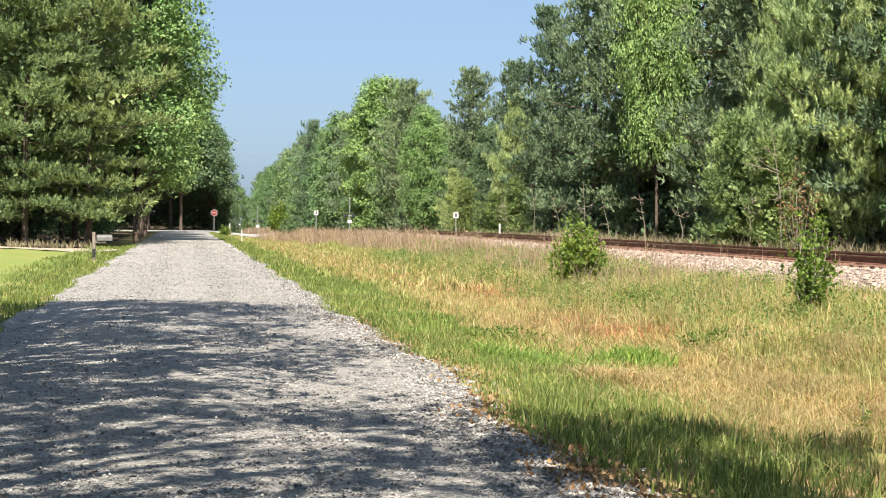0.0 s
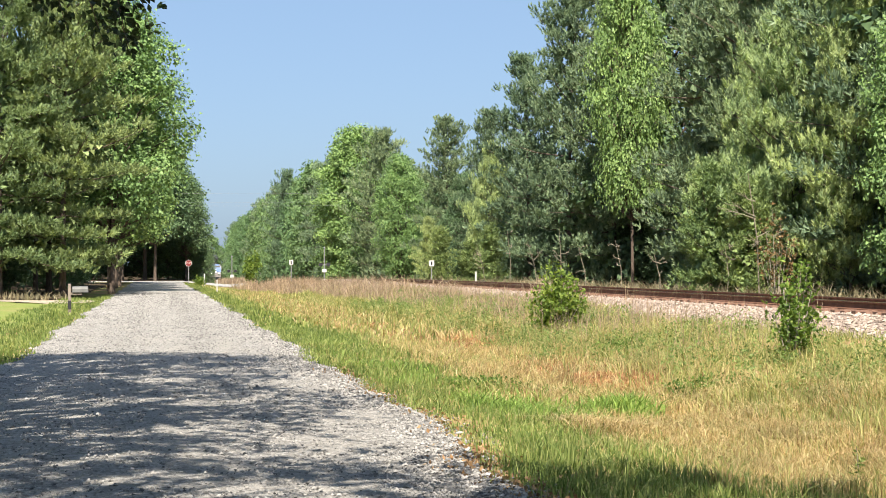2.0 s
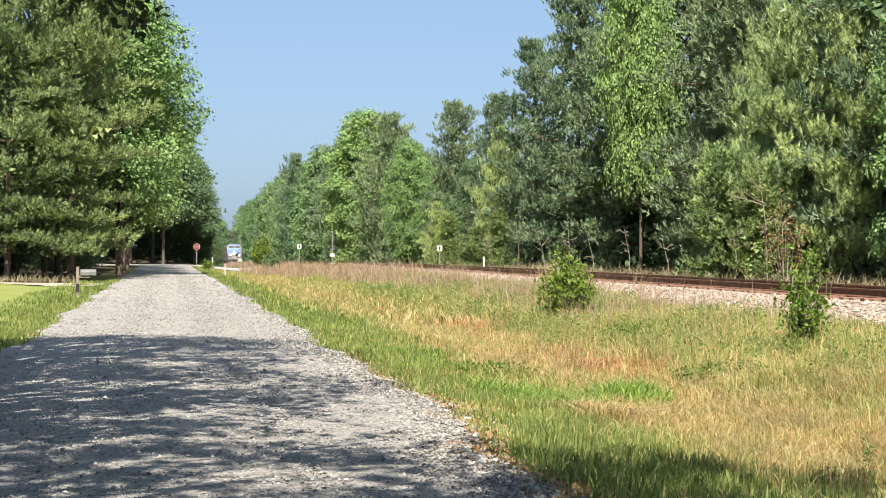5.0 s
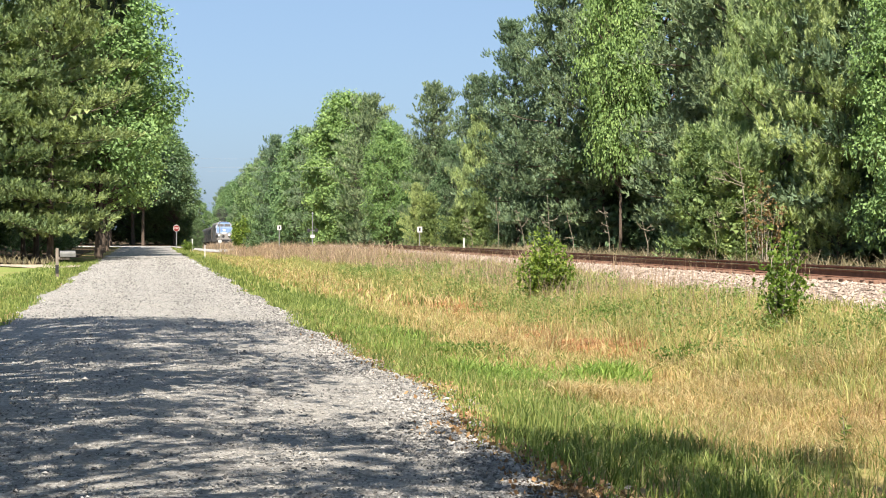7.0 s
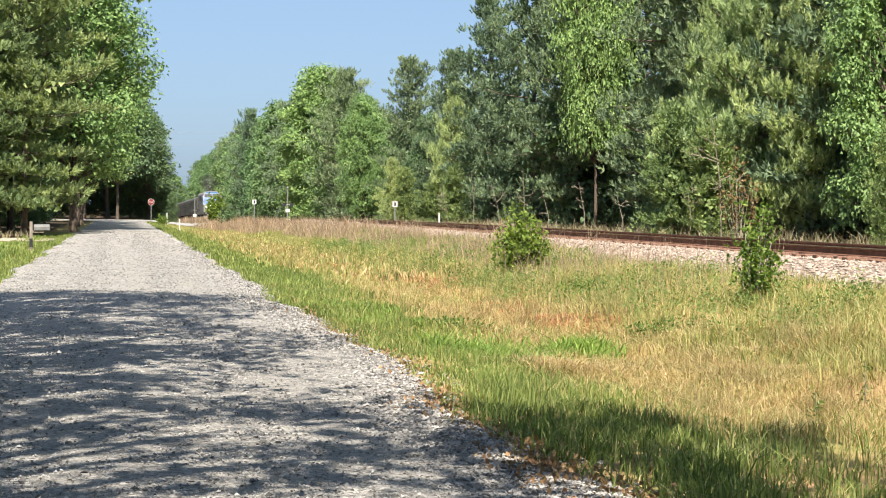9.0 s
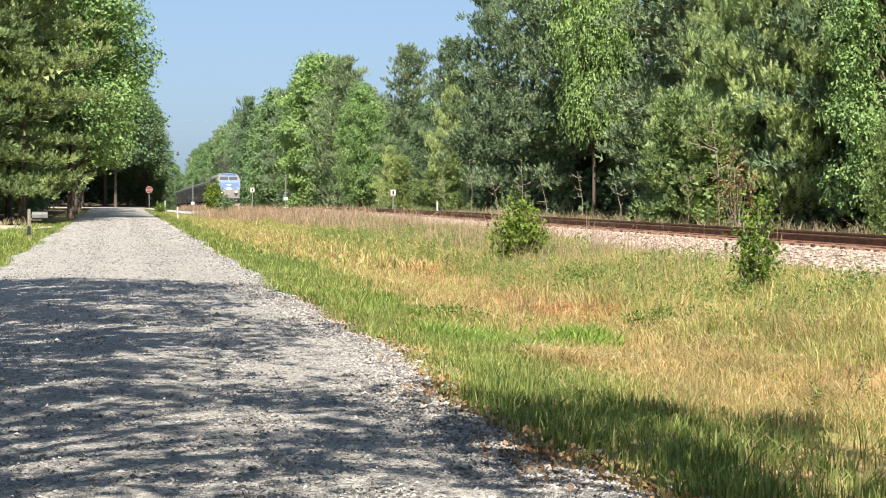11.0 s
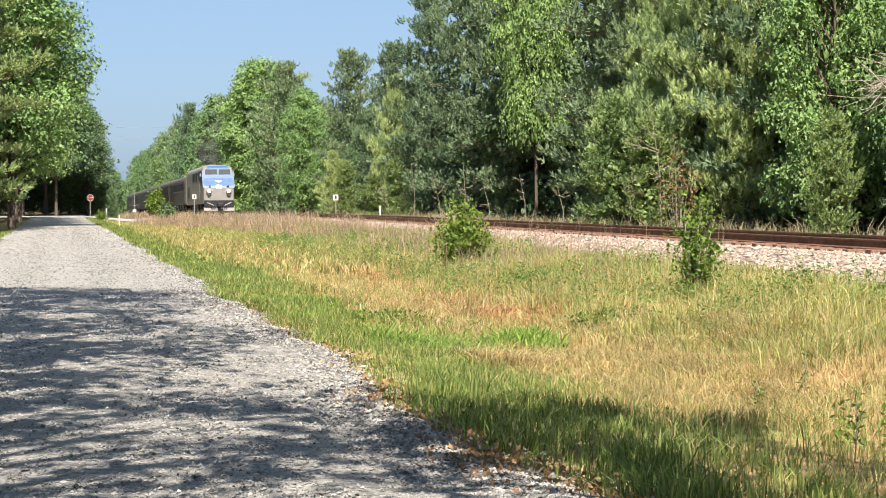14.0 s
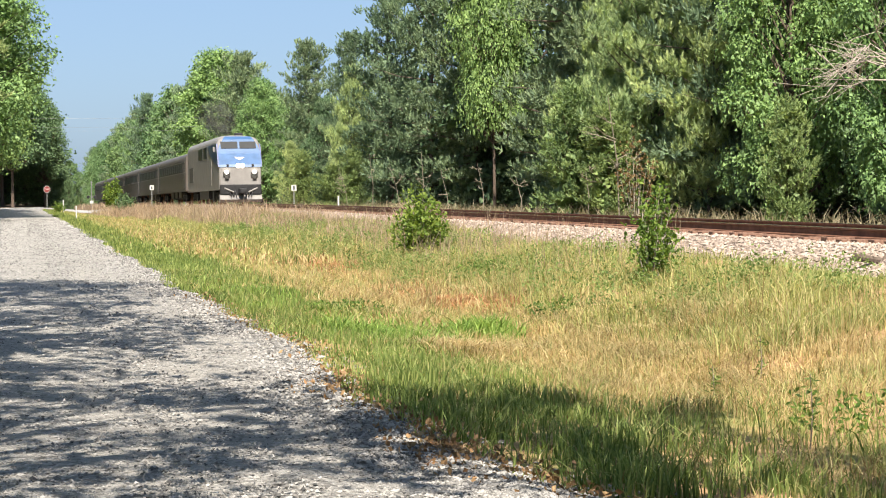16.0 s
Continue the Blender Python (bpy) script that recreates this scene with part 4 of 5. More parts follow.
def locomotive():
    """Front at y=0, the rest behind it towards +y; z=0 at the rail head."""
    ob = thing("locomotive", "blue and silver diesel passenger locomotive with lit headlights", "locomotive")
    W = 1.35
    rings = [(0.0, section(1.22, 1.05, 2.30, 0.10)), (0.05, section(1.30, 0.95, 2.45, 0.15)), (0.55, section(1.34, 0.9, 3.2, 0.35)), (1.05, section(W, 0.9, 4.05, 0.5)), (1.35, section(W, 0.9, 4.26, 0.55)),
             (2.6, section(W, 0.9, 4.36, 0.6)), (20.6, section(W, 0.9, 4.36, 0.6)), (20.9, section(W - 0.08, 0.95, 4.26, 0.55))]
    part("body", shell(bmesh.new(), rings), SILVER, ob, "silver grey body")

    def nose_sheet(name, z0, z1, x0, x1, material, lift, label="", parent=ob, taper=0.0, thick=0.03, top=0.0):
        """A plate lying on the sloped nose between two heights."""
        ys = lambda z: float(np.interp(z, (0.95, 2.3, 2.45, 3.2, 4.05, 4.26), (0.02, 0.0, 0.05, 0.55, 1.05, 1.35))) - lift
        bm = bmesh.new()
        f, b = [], []
        steps = 10
        for k in range(steps + 1):
            z = z0 + (z1 - z0) * k / steps
            t = taper * (1 - k / steps) + top * max(0.0, (z - 3.3) / 0.95) ** 1.6
            for x in (x0 + t, x1 - t):
                f.append(bm.verts.new((x, ys(z), z)))
                b.append(bm.verts.new((x, ys(z) + thick, z)))
        for k in range(steps):
            i = 2 * k
            bm.faces.new((f[i], f[i + 1], f[i + 3], f[i + 2]))
            bm.faces.new((b[i + 1], b[i], b[i + 2], b[i + 3]))
            bm.faces.new((f[i], f[i + 2], b[i + 2], b[i]))
            bm.faces.new((f[i + 1], b[i + 1], b[i + 3], f[i + 3]))
        bm.faces.new((f[0], b[0], b[1], f[1]))
        bm.faces.new((f[-2], f[-1], b[-1], b[-2]))
        bmesh.ops.recalc_face_normals(bm, faces=bm.faces)
        return part(name, bm, material, parent, label)

    nose_sheet("nose_panel", 2.30, 4.02, -1.30, 1.30, BLUE_PALE, 0.02, "glossy blue upper nose", top=0.5)
    nose_sheet("roof_brow", 4.0, 4.25, -1.32, 1.32, BLUE_PALE, 0.03, "blue brow over the windscreen", top=0.5)
    for s in (-1, 1):
        w = nose_sheet("windscreen", 3.48, 3.92, min(s * 0.06, s * 1.12), max(s * 0.06, s * 1.08), DARK_GLASS, 0.045, "dark windscreen pane")
        part("side_wedge", prism(bmesh.new(), [(0.06, 2.32), (0.90, 3.78), (6.2, 3.78), (4.8, 3.15)], "x", min(s * 1.3, s * 1.375), max(s * 1.3, s * 1.375)), BLUE, ob, "dark blue side wedge behind the nose")
        part("cab_window", prism(bmesh.new(), [(7.0, 3.0), (7.0, 3.74), (9.0, 3.74), (9.0, 3.0)], "x", min(s * 1.34, s * 1.366), max(s * 1.34, s * 1.366)), DARK_GLASS, ob, "dark side window")
        part("cab_window", prism(bmesh.new(), [(9.8, 3.0), (9.8, 3.74), (12.6, 3.74), (12.6, 3.0)], "x", min(s * 1.34, s * 1.366), max(s * 1.34, s * 1.366)), DARK_GLASS, ob)
        part("cab_door", prism(bmesh.new(), [(4.1, 1.25), (4.1, 3.6), (4.8, 3.6), (4.8, 1.25)], "x", min(s * 1.34, s * 1.364), max(s * 1.34, s * 1.364)), SILVER, ob)
        part("grille", prism(bmesh.new(), [(16.6, 1.55), (16.6, 2.6), (19.2, 2.6), (19.2, 1.55)], "x", min(s * 1.34, s * 1.37), max(s * 1.34, s * 1.37)), STEEL_DARK, ob, "dark cooling grille")
        part("fuel_tank_skirt", prism(bmesh.new(), [(6.5, 0.35), (6.5, 0.95), (12.5, 0.95), (12.5, 0.35)], "x", min(s * 0.5, s * 1.3), max(s * 0.5, s * 1.3)), STEEL_DARK, ob)
        house = part("lamp_housing", boxed(s * 0.86, -0.03, 1.86, 0.44, 0.12, 0.30, bevel=0.03), STEEL_DARK, ob)
        part("ditch_light", rodded((s * 0.86, -0.13, 2.0), (s * 0.86, -0.05, 2.0), 0.115, sides=16), LAMP, ob, "lit round ditch light")
        part("marker_light", boxed(s * 0.86, -0.1, 1.66, 0.26, 0.06, 0.16, bevel=0.02), STEEL_DARK, house)
        part("grab_rail", rod(rodded((s * 1.0, -0.2, 1.0), (s * 0.45, -0.34, 0.75), 0.05), (s * 1.0, -0.2, 1.0), (s * 1.25, -0.05, 1.05), 0.05), SILVER, ob, "pale curved hand rail")
        part("mirror", boxed(s * 1.46, 1.6, 3.45, 0.12, 0.05, 0.3, bevel=0.02), SILVER, ob)
        part("number_board", boxed(s * 0.78, 0.0, 2.42, 0.14, 0.1, 0.14, bevel=0.02), BLACK, ob)
        part("step", boxed(s * 1.2, 3.9, 0.5, 0.2, 0.7, 0.7, bevel=0.03), STEEL_DARK, ob)
    part("headlight", rod(rodded((-0.13, -0.02, 2.40), (-0.13, 0.1, 2.40), 0.13, sides=16), (0.13, -0.02, 2.40), (0.13, 0.1, 2.40), 0.13, sides=16), LAMP, ob, "lit twin headlight")
    nose_sheet("emblem", 2.76, 2.94, -0.34, 0.34, WHITE, 0.05, "plain white emblem", taper=0.3)
    part("pilot", prism(bmesh.new(), [(-0.25, 0.12), (-0.4, 0.3), (-0.1, 0.62), (0.5, 0.62), (0.5, 0.12)], "x", -1.3, 1.3), SILVER, ob, "grey steel pilot plate")
    part("buffer_beam", boxed(0, -0.04, 0.92, 2.56, 0.36, 0.62, bevel=0.05), BLACK, ob, "black buffer beam")
    c = boxed(0, -0.35, 0.82, 0.32, 0.8, 0.34, bevel=0.06)
    box(c, 0.1, -0.75, 0.82, 0.42, 0.28, 0.3, bevel=0.06)
    part("coupler", c, BLACK, ob, "black knuckle coupler")
    for s in (-1, 1):
        hose = bmesh.new()
        for k in range(3):
            x = s * (0.35 + 0.2 * k)
            rod(hose, (x, -0.2, 0.85), (x * 0.8, -0.45, 0.45), 0.035)
        part("air_hose", hose, BLACK, ob)
    part("exhaust_stack", boxed(0, 9.0, 4.42, 0.6, 1.4, 0.16, bevel=0.03), BLACK, ob)
    part("roof_fan", rodded((0, 16.0, 4.34), (0, 16.0, 4.46), 0.7, sides=20), STEEL_DARK, ob)
    part("horn", boxed(0.3, 3.2, 4.45, 0.5, 0.3, 0.18, bevel=0.04), BLACK, ob)
    bogie(ob, 4.0)
    bogie(ob, 17.0)
    return ob


def coach():
    """Front at y=0, 25.6 m long."""
    ob = thing("passenger_coach", "brownish stainless steel passenger coach with fluted sides", "railway coach", group="passenger coaches")
    L, W = 25.6, 1.46
    rings = [(0.0, section(W - 0.06, 1.05, 3.78, 0.5)), (0.15, section(W, 1.0, 3.84, 0.55)), (L - 0.15, section(W, 1.0, 3.84, 0.55)), (L, section(W - 0.06, 1.05, 3.78, 0.5))]
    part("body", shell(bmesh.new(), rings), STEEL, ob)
    part("roof_cap", shell(bmesh.new(), [(0.1, [(-1.05, 3.62), (-0.9, 3.86), (0, 3.93), (0.9, 3.86), (1.05, 3.62)]), (L - 0.1, [(-1.05, 3.62), (-0.9, 3.86), (0, 3.93), (0.9, 3.86), (1.05, 3.62)])]), SILVER, ob, "pale steel roof")
    for s in (-1, 1):
        lo, hi = min(s * (W - 0.02), s * (W + 0.02)), max(s * (W - 0.02), s * (W + 0.02))
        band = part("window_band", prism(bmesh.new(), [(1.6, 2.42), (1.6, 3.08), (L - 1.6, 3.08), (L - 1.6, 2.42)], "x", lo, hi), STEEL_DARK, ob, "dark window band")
        for k in range(11):
            y = 2.2 + k * 1.98
            part("window", prism(bmesh.new(), [(y, 2.48), (y, 3.02), (y + 1.5, 3.02), (y + 1.5, 2.48)], "x", min(s * (W + 0.01), s * (W + 0.035)), max(s * (W + 0.01), s * (W + 0.035))), DARK_GLASS, band)
        for z in (1.25, 1.45, 1.65, 1.85, 2.05, 2.25, 3.2):
            part("flute", prism(bmesh.new(), [(0.9, z), (0.9, z + 0.07), (L - 0.9, z + 0.07), (L - 0.9, z)], "x", min(s * (W - 0.01), s * (W + 0.03)), max(s * (W - 0.01), s * (W + 0.03))), STEEL, ob)
        part("trim_strip", prism(bmesh.new(), [(0.3, 3.12), (0.3, 3.17), (L - 0.3, 3.17), (L - 0.3, 3.12)], "x", lo, hi), SILVER, ob, "pale trim strip")
        part("trim_strip", prism(bmesh.new(), [(0.3, 2.34), (0.3, 2.39), (L - 0.3, 2.39), (L - 0.3, 2.34)], "x", lo, hi), SILVER, ob)
        for y in (0.45, L - 1.35):
            part("door", prism(bmesh.new(), [(y, 1.1), (y, 3.15), (y + 0.9, 3.15), (y + 0.9, 1.1)], "x", lo, hi), STEEL_DARK, ob)
    for y in (8.0, 11.5, 15.0):
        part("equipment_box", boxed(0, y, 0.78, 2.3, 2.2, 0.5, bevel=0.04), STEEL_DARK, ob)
    part("gangway", boxed(0, -0.15, 2.1, 1.1, 0.36, 2.1, bevel=0.04), BLACK, ob)
    bogie(ob, 4.0)
    bogie(ob, L - 4.0)
    return ob


def smoke_material():
    n = Nodes("thin_dark_smoke")
    n.done((0.05, 0.05, 0.05), 1.0, 0, 0.0)
    clear = n.add("ShaderNodeBsdfTransparent")
    mx = n.add("ShaderNodeMixShader")
    n.link(n.ramp(n.noise(0.9, 4.0), [(0.35, (0.0, 0.0, 0.0)), (0.75, (0.42, 0.42, 0.42))]), mx.inputs[0])
    n.link(clear.outputs[0], mx.inputs[1])
    n.link(n.b.outputs[0], mx.inputs[2])
    n.link(mx.outputs[0], n.out.inputs["Surface"])
    return n.m


SMOKE = smoke_material()


def exhaust():
    """Puffs that trail from the locomotive's stack."""
    ob = thing("exhaust_smoke", "thin dark diesel smoke over the locomotive roof", "smoke")
    for y, z, r in ((9.2, 4.9, 0.55), (10.6, 5.4, 0.9), (12.4, 5.9, 1.15), (14.8, 6.2, 1.3)):
        bm = bmesh.new()
        bmesh.ops.create_icosphere(bm, subdivisions=3, radius=r)
        for v in bm.verts:
            v.co = v.co * (1 + 0.35 * noise.noise(v.co * 1.3 + Vector((y, z, 0)))) 
            v.co = Vector((v.co.x, v.co.y * 1.4 + y, v.co.z * 0.85 + z))
        p = part("puff", bm, SMOKE, ob)
        p.data.polygons.foreach_set("use_smooth", [True] * len(p.data.polygons))
        p.visible_shadow = False
    return ob


smoke = exhaust()
loco = locomotive()
coach_first = coach()
coaches = [coach_first] + [copy_thing(coach_first, pose(0, 0, 0)) for _ in range(5)]

# ---- signs and lineside posts ----
RED = plain("sign_red", (0.16, 0.03, 0.03), 0.4, 0.0, 0.1)
GALV = plain("galvanised_steel", (0.24, 0.245, 0.245), 0.6, 0.5, 0.2)
POST_WOOD = bark_material("grey_post_wood", (0.11, 0.092, 0.075), (0.24, 0.205, 0.17))
RED_GLASS = plain("red_lens", (0.16, 0.01, 0.01), 0.15, 0.0, 0.1)


def octagon(bm, r, y0, y1, z):
    prism(bm, [(r * math.cos(math.pi / 8 + k * math.pi / 4), z + r * math.sin(math.pi / 8 + k * math.pi / 4)) for k in range(8)], "y", y0, y1)
    return bm


def letters(text, size, material, parent, m, label=""):
    """Flat raised letters of the built-in font, as a mesh."""
    cu = bpy.data.curves.new("letters", "FONT")
    cu.body, cu.size, cu.align_x, cu.align_y, cu.extrude = text, size, "CENTER", "CENTER", 0.004
    tmp = bpy.data.objects.new("letters", cu)
    scene.collection.objects.link(tmp)
    me = bpy.data.meshes.new_from_object(tmp.evaluated_get(bpy.context.evaluated_depsgraph_get()))
    bpy.data.objects.remove(tmp)
    me.materials.clear()
    me.materials.append(material)
    me.transform(m)
    ob = new("lettering", me)
    ob.parent = parent
    return tagged(ob, label)


def stop_sign():
    ob = thing("stop_sign", "red octagonal stop sign on a steel post by the crossing", "sign", pose(3.0, 178, float(land(3.0, 178))))
    part("post", boxed(0, 0.03, 1.15, 0.06, 0.04, 2.5), GALV, ob)
    b = part("sign_border", octagon(bmesh.new(), 0.325, -0.012, 0.0, 2.05), WHITE, ob)
    part("sign_face", octagon(bmesh.new(), 0.295, -0.02, -0.0125, 2.05), RED, ob, "red octagonal face")
    letters("STOP", 0.18, WHITE, ob, Matrix.Translation((0, -0.024, 2.05)) @ pose(0, 0, 0, 90), "white lettering")
    return ob


stop_sign()


def crossing_signal(x, y, label):
    """Mast with crossbuck, a pair of lamps and a base box."""
    ob = thing("crossing_signal", label, "railway signal", pose(x, y, float(land(x, y)) - 0.05), group="level crossing signals")
    part("mast", rodded((0, 0, 0), (0, 0, 3.9), 0.06), GALV, ob)
    part("base", boxed(0, 0, 0.2, 0.45, 0.45, 0.5, bevel=0.04), WHITE, ob, "white base box")
    arm = part("lamp_arm", rodded((-0.6, -0.05, 2.05), (0.6, -0.05, 2.05), 0.035), GALV, ob)
    for s in (-1, 1):
        h = part("lamp_hood", rodded((s * 0.42, -0.28, 2.05), (s * 0.42, 0, 2.05), 0.2, sides=16), BLACK, arm, "black lamp hood")
        part("target", rodded((s * 0.42, 0.0, 2.05), (s * 0.42, 0.02, 2.05), 0.21, sides=20), GALV, arm)
    part("sign_plate", boxed(0, -0.09, 1.4, 0.46, 0.02, 0.36), WHITE, ob, "white plate under the lamps")
    part("bell", rodded((0, 0, 3.9), (0, 0, 4.04), 0.12, 0.06), GALV, ob)
    return ob


crossing_signal(18.3, 203.5, "grey level crossing signal mast with black lamps and white plate")
crossing_signal(9.6, 240, "level crossing signal mast with white plate, beside tall grass")


def lineside_sign(x, y, h, label):
    ob = thing("lineside_sign", label, "railway sign", pose(x, y, float(land(x, y)) - 0.05), group="lineside signs")
    part("post", boxed(0, 0.02, h / 2, 0.06, 0.05, h), GALV, ob)
    plate = part("plate", boxed(0, -0.02, h - 0.15, 0.34, 0.02, 0.38), WHITE, ob, "white plate")
    part("mark", boxed(0.0, -0.035, h - 0.15, 0.10, 0.006, 0.24), BLACK, plate, "black bar")
    return ob


lineside_sign(11.0, 153, 2.3, "white lineside sign with a black bar on a thin post")
lineside_sign(18.0, 121, 1.9, "small white lineside sign at the wood's edge")


def marker_post(x, y, h, label, material, w=0.1):
    ob = thing("marker_post", label, "post", pose(x, y, float(land(x, y)) - 0.1))
    part("shaft", boxed(0, 0, h / 2, w, w, h, bevel=0.015), material, ob)
    part("cap", boxed(0, 0, h + 0.02, w * 1.15, w * 1.15, 0.06, bevel=0.01), material, ob)
    return ob


marker_post(4.0, 125, 0.95, "short white marker post in the grass", WHITE, 0.07)
marker_post(4.6, 182, 1.3, "white marker post near the stop sign", WHITE, 0.10)
marker_post(18.2, 105, 1.1, "white lineside post before the trees", WHITE, 0.09)


BOX_GREY = plain("dull_grey_paint", (0.13, 0.13, 0.125), 0.55, 0.2, 0.2)


def mailbox():
    ob = thing("mailbox", "grey rural mailbox on a weathered wooden post", "mailbox", pose(-3.02, 68, float(land(-3.02, 68)) - 0.05))
    part("post", boxed(-0.1, 0, 0.58, 0.11, 0.11, 1.2, bevel=0.012), POST_WOOD, ob)
    part("arm", boxed(0.1, 0, 0.82, 0.5, 0.09, 0.09, bevel=0.01), POST_WOOD, ob)
    outline = [(-0.1, 0.0), (0.1, 0.0), (0.1, 0.12)] + [(0.1 * math.cos(a), 0.12 + 0.1 * math.sin(a)) for a in (0.5, 1.0, 1.57, 2.1, 2.6)] + [(-0.1, 0.12)]
    bm = bmesh.new()
    prism(bm, [(a, b + 0.87) for a, b in outline], "x", 0.0, 0.55)
    b = part("box", bm, BOX_GREY, ob, "grey metal box")
    part("door", boxed(0.555, 0, 0.96, 0.012, 0.19, 0.18), BOX_GREY, b)
    part("plate", boxed(-0.1, -0.065, 0.42, 0.12, 0.02, 0.3), BLACK, ob)
    return ob


mailbox()

# ---- shrubs ----
def shrub(name, label, H, R, x, y, leaf, seed, stems=26, per=70, size=0.11, base=0.1):
    rng = np.random.default_rng(seed)
    wood, C, O = [], [], []
    for i in range(stems):
        az, out, h = rng.uniform(0, 6.283), R * math.sqrt(rng.uniform(0.02, 1)), H * rng.uniform(0.55, 1.05)
        h *= 1 - 0.35 * (out / R) ** 2
        tip = np.array([math.cos(az) * out, math.sin(az) * out, h])
        wood.append([((0.05 * math.cos(az), 0.05 * math.sin(az), -0.05), 0.014), (tuple(tip * np.array([0.55, 0.55, 0.5])), 0.009), (tuple(tip), 0.003)])
        f = rng.uniform(base, 1.05, (per, 1))
        c = tip * np.concatenate([f ** 0.8, f ** 0.8, f], 1) + rng.normal(0, 0.085, (per, 3)) * (0.5 + R)
        C.append(c[c[:, 2] > 0.03])
        O.append(unit(rng.normal(0, 1, (len(C[-1]), 3)) + np.array([0, 0, 0.5])))
    C, O = np.concatenate(C), np.concatenate(O)
    V, Q = leaves(rng, C, O, 3, size, size * 0.6, 0.9)
    ob = thing(name, label, "shrub", pose(x, y, float(land(x, y)) - 0.02))
    for path in wood:
        part("stem", mesh_of("stem", *tubes([path], 5), BARK_PALE, True), None, ob)
    part("leaves", mesh_of("leaves", V, Q, leaf), None, ob)
    return ob


RUST_LEAF = foliage("dead_rust_needles", (0.13, 0.08, 0.04), (0.23, 0.14, 0.07), (0.32, 0.22, 0.12), 0.3, 1.0)
shrub("dead_sapling", "small dead sapling with rust-brown needles before the young pine", 3.3, 0.6, 20.6, 59.6, RUST_LEAF, 46, 12, 16, 0.12, 0.55)
shrub("small_tree", "small bright green tree beside the track", 3.7, 0.95, 9.7, 190, BUSH_LEAF, 43, 26, 30, 0.3, 0.3)
shrub("bush", "low dark brushy shrub in the tall grass", 2.0, 0.9, 9.8, 168, LEAF_DARK, 44, 26, 36, 0.2)
shrub("bush", "low green shrub at the crossing's edge", 1.0, 0.6, 4.2, 179, BUSH_LEAF, 45, 16, 26, 0.16)
shrub("bush", "round leafy green bush on the weedy bank", 1.6, 0.60, 9.0, 41, BUSH_LEAF, 41, 34, 52, 0.10)
shrub("sapling", "slender leafy sapling on the bank before the ballast", 1.9, 0.46, 9.5, 26.8, BUSH_LEAF, 42, 13, 42, 0.085, 0.25)


# ---- bare limbs, overhanging bough, cables ----
BARK_GREY = bark_material("grey_dead_bark", (0.14, 0.12, 0.09), (0.30, 0.26, 0.20))


def bare_tree(x, y, H, seed, label, reach=1.0, toward=3.14, wide=1.2, trunk_r=0.05, fan=False):
    """A leafless pale tree whose limbs fork twice."""
    rng = np.random.default_rng(seed)
    paths = [[((0, 0, -0.1), trunk_r), ((0.05, 0.02, H * 0.5), trunk_r * 0.7), ((0.12 * math.cos(toward), 0.1, H), trunk_r * 0.3)]]
    limbs = []
    for k in range(int(6 * reach) + 3 if fan else int(4 * reach) + 3):
        z = H * (rng.uniform(0.82, 1.0) if fan else rng.uniform(0.45, 1.0))
        a = toward + rng.normal(0, wide)
        bow = rng.normal(0, 0.3)
        ln = reach * rng.uniform(0.6, 1.5)
        p0 = np.array([0.05, 0.02, z])
        p1 = p0 + np.array([math.cos(a) * ln * 0.5, math.sin(a) * ln * 0.5, rng.normal(0.12, 0.2 if fan else 0.12) * ln])
        p2 = p0 + np.array([math.cos(a + bow) * ln, math.sin(a + bow) * ln, rng.normal(0.1 if fan else 0.35, 0.35) * ln])
        limb = [[(tuple(p0), 0.022), (tuple(p1), 0.015), (tuple(p2), 0.006)]]
        for j in range(9 if fan else 4):
            q0 = p1 + (p2 - p1) * rng.uniform(-0.1, 0.8)
            q1 = q0 + (p2 - p0) * 0.35 + rng.normal(0, 0.22, 3) * ln
            limb.append([(tuple(q0), 0.010), (tuple((q0 + q1) / 2 + rng.normal(0, 0.07 if fan else 0.03, 3)), 0.008), (tuple(q1), 0.004)])
        limbs.append(limb)
    ob = thing("bare_tree", label, "tree", pose(x, y, float(land(x, y)), 0, 0 if fan else -9 + 3 * (seed % 5), 0))
    part("trunk", mesh_of("trunk", *tubes(paths[:1], 6), BARK_GREY, True), None, ob)
    for limb in limbs:
        part("limb", mesh_of("limb", *tubes(limb, 5), BARK_PALE if fan else BARK_GREY, True), None, ob)
    return ob


bare_tree(21.3, 42.2, 4.7, 51, "pale leafless dead tree with tangled limbs", 1.5, 3.0, 0.45, 0.03, True)
bare_tree(20.3, 60.5, 4.6, 52, "pale forked dead stem before the young pine", 0.9, 3.0, 1.5, 0.032)
for bx, by, bh, bs in ((20.0, 91, 3.4, 54), (20.4, 98, 2.8, 55), (19.8, 84, 2.4, 56), (20.2, 79, 2.6, 57), (20.0, 104, 3.6, 58), (19.9, 63, 2.2, 59), (19.7, 110, 3.0, 60), (20.0, 72, 2.0, 62)):
    bare_tree(bx, by, bh, bs, "thin pale dead stem at the wood's edge", 0.35, 3.0, 2.0, 0.024)


OAK_LEAF = foliage("dark_oak_leaves", (0.018, 0.032, 0.012), (0.035, 0.06, 0.02), (0.06, 0.09, 0.03), 0.12, 3.0)


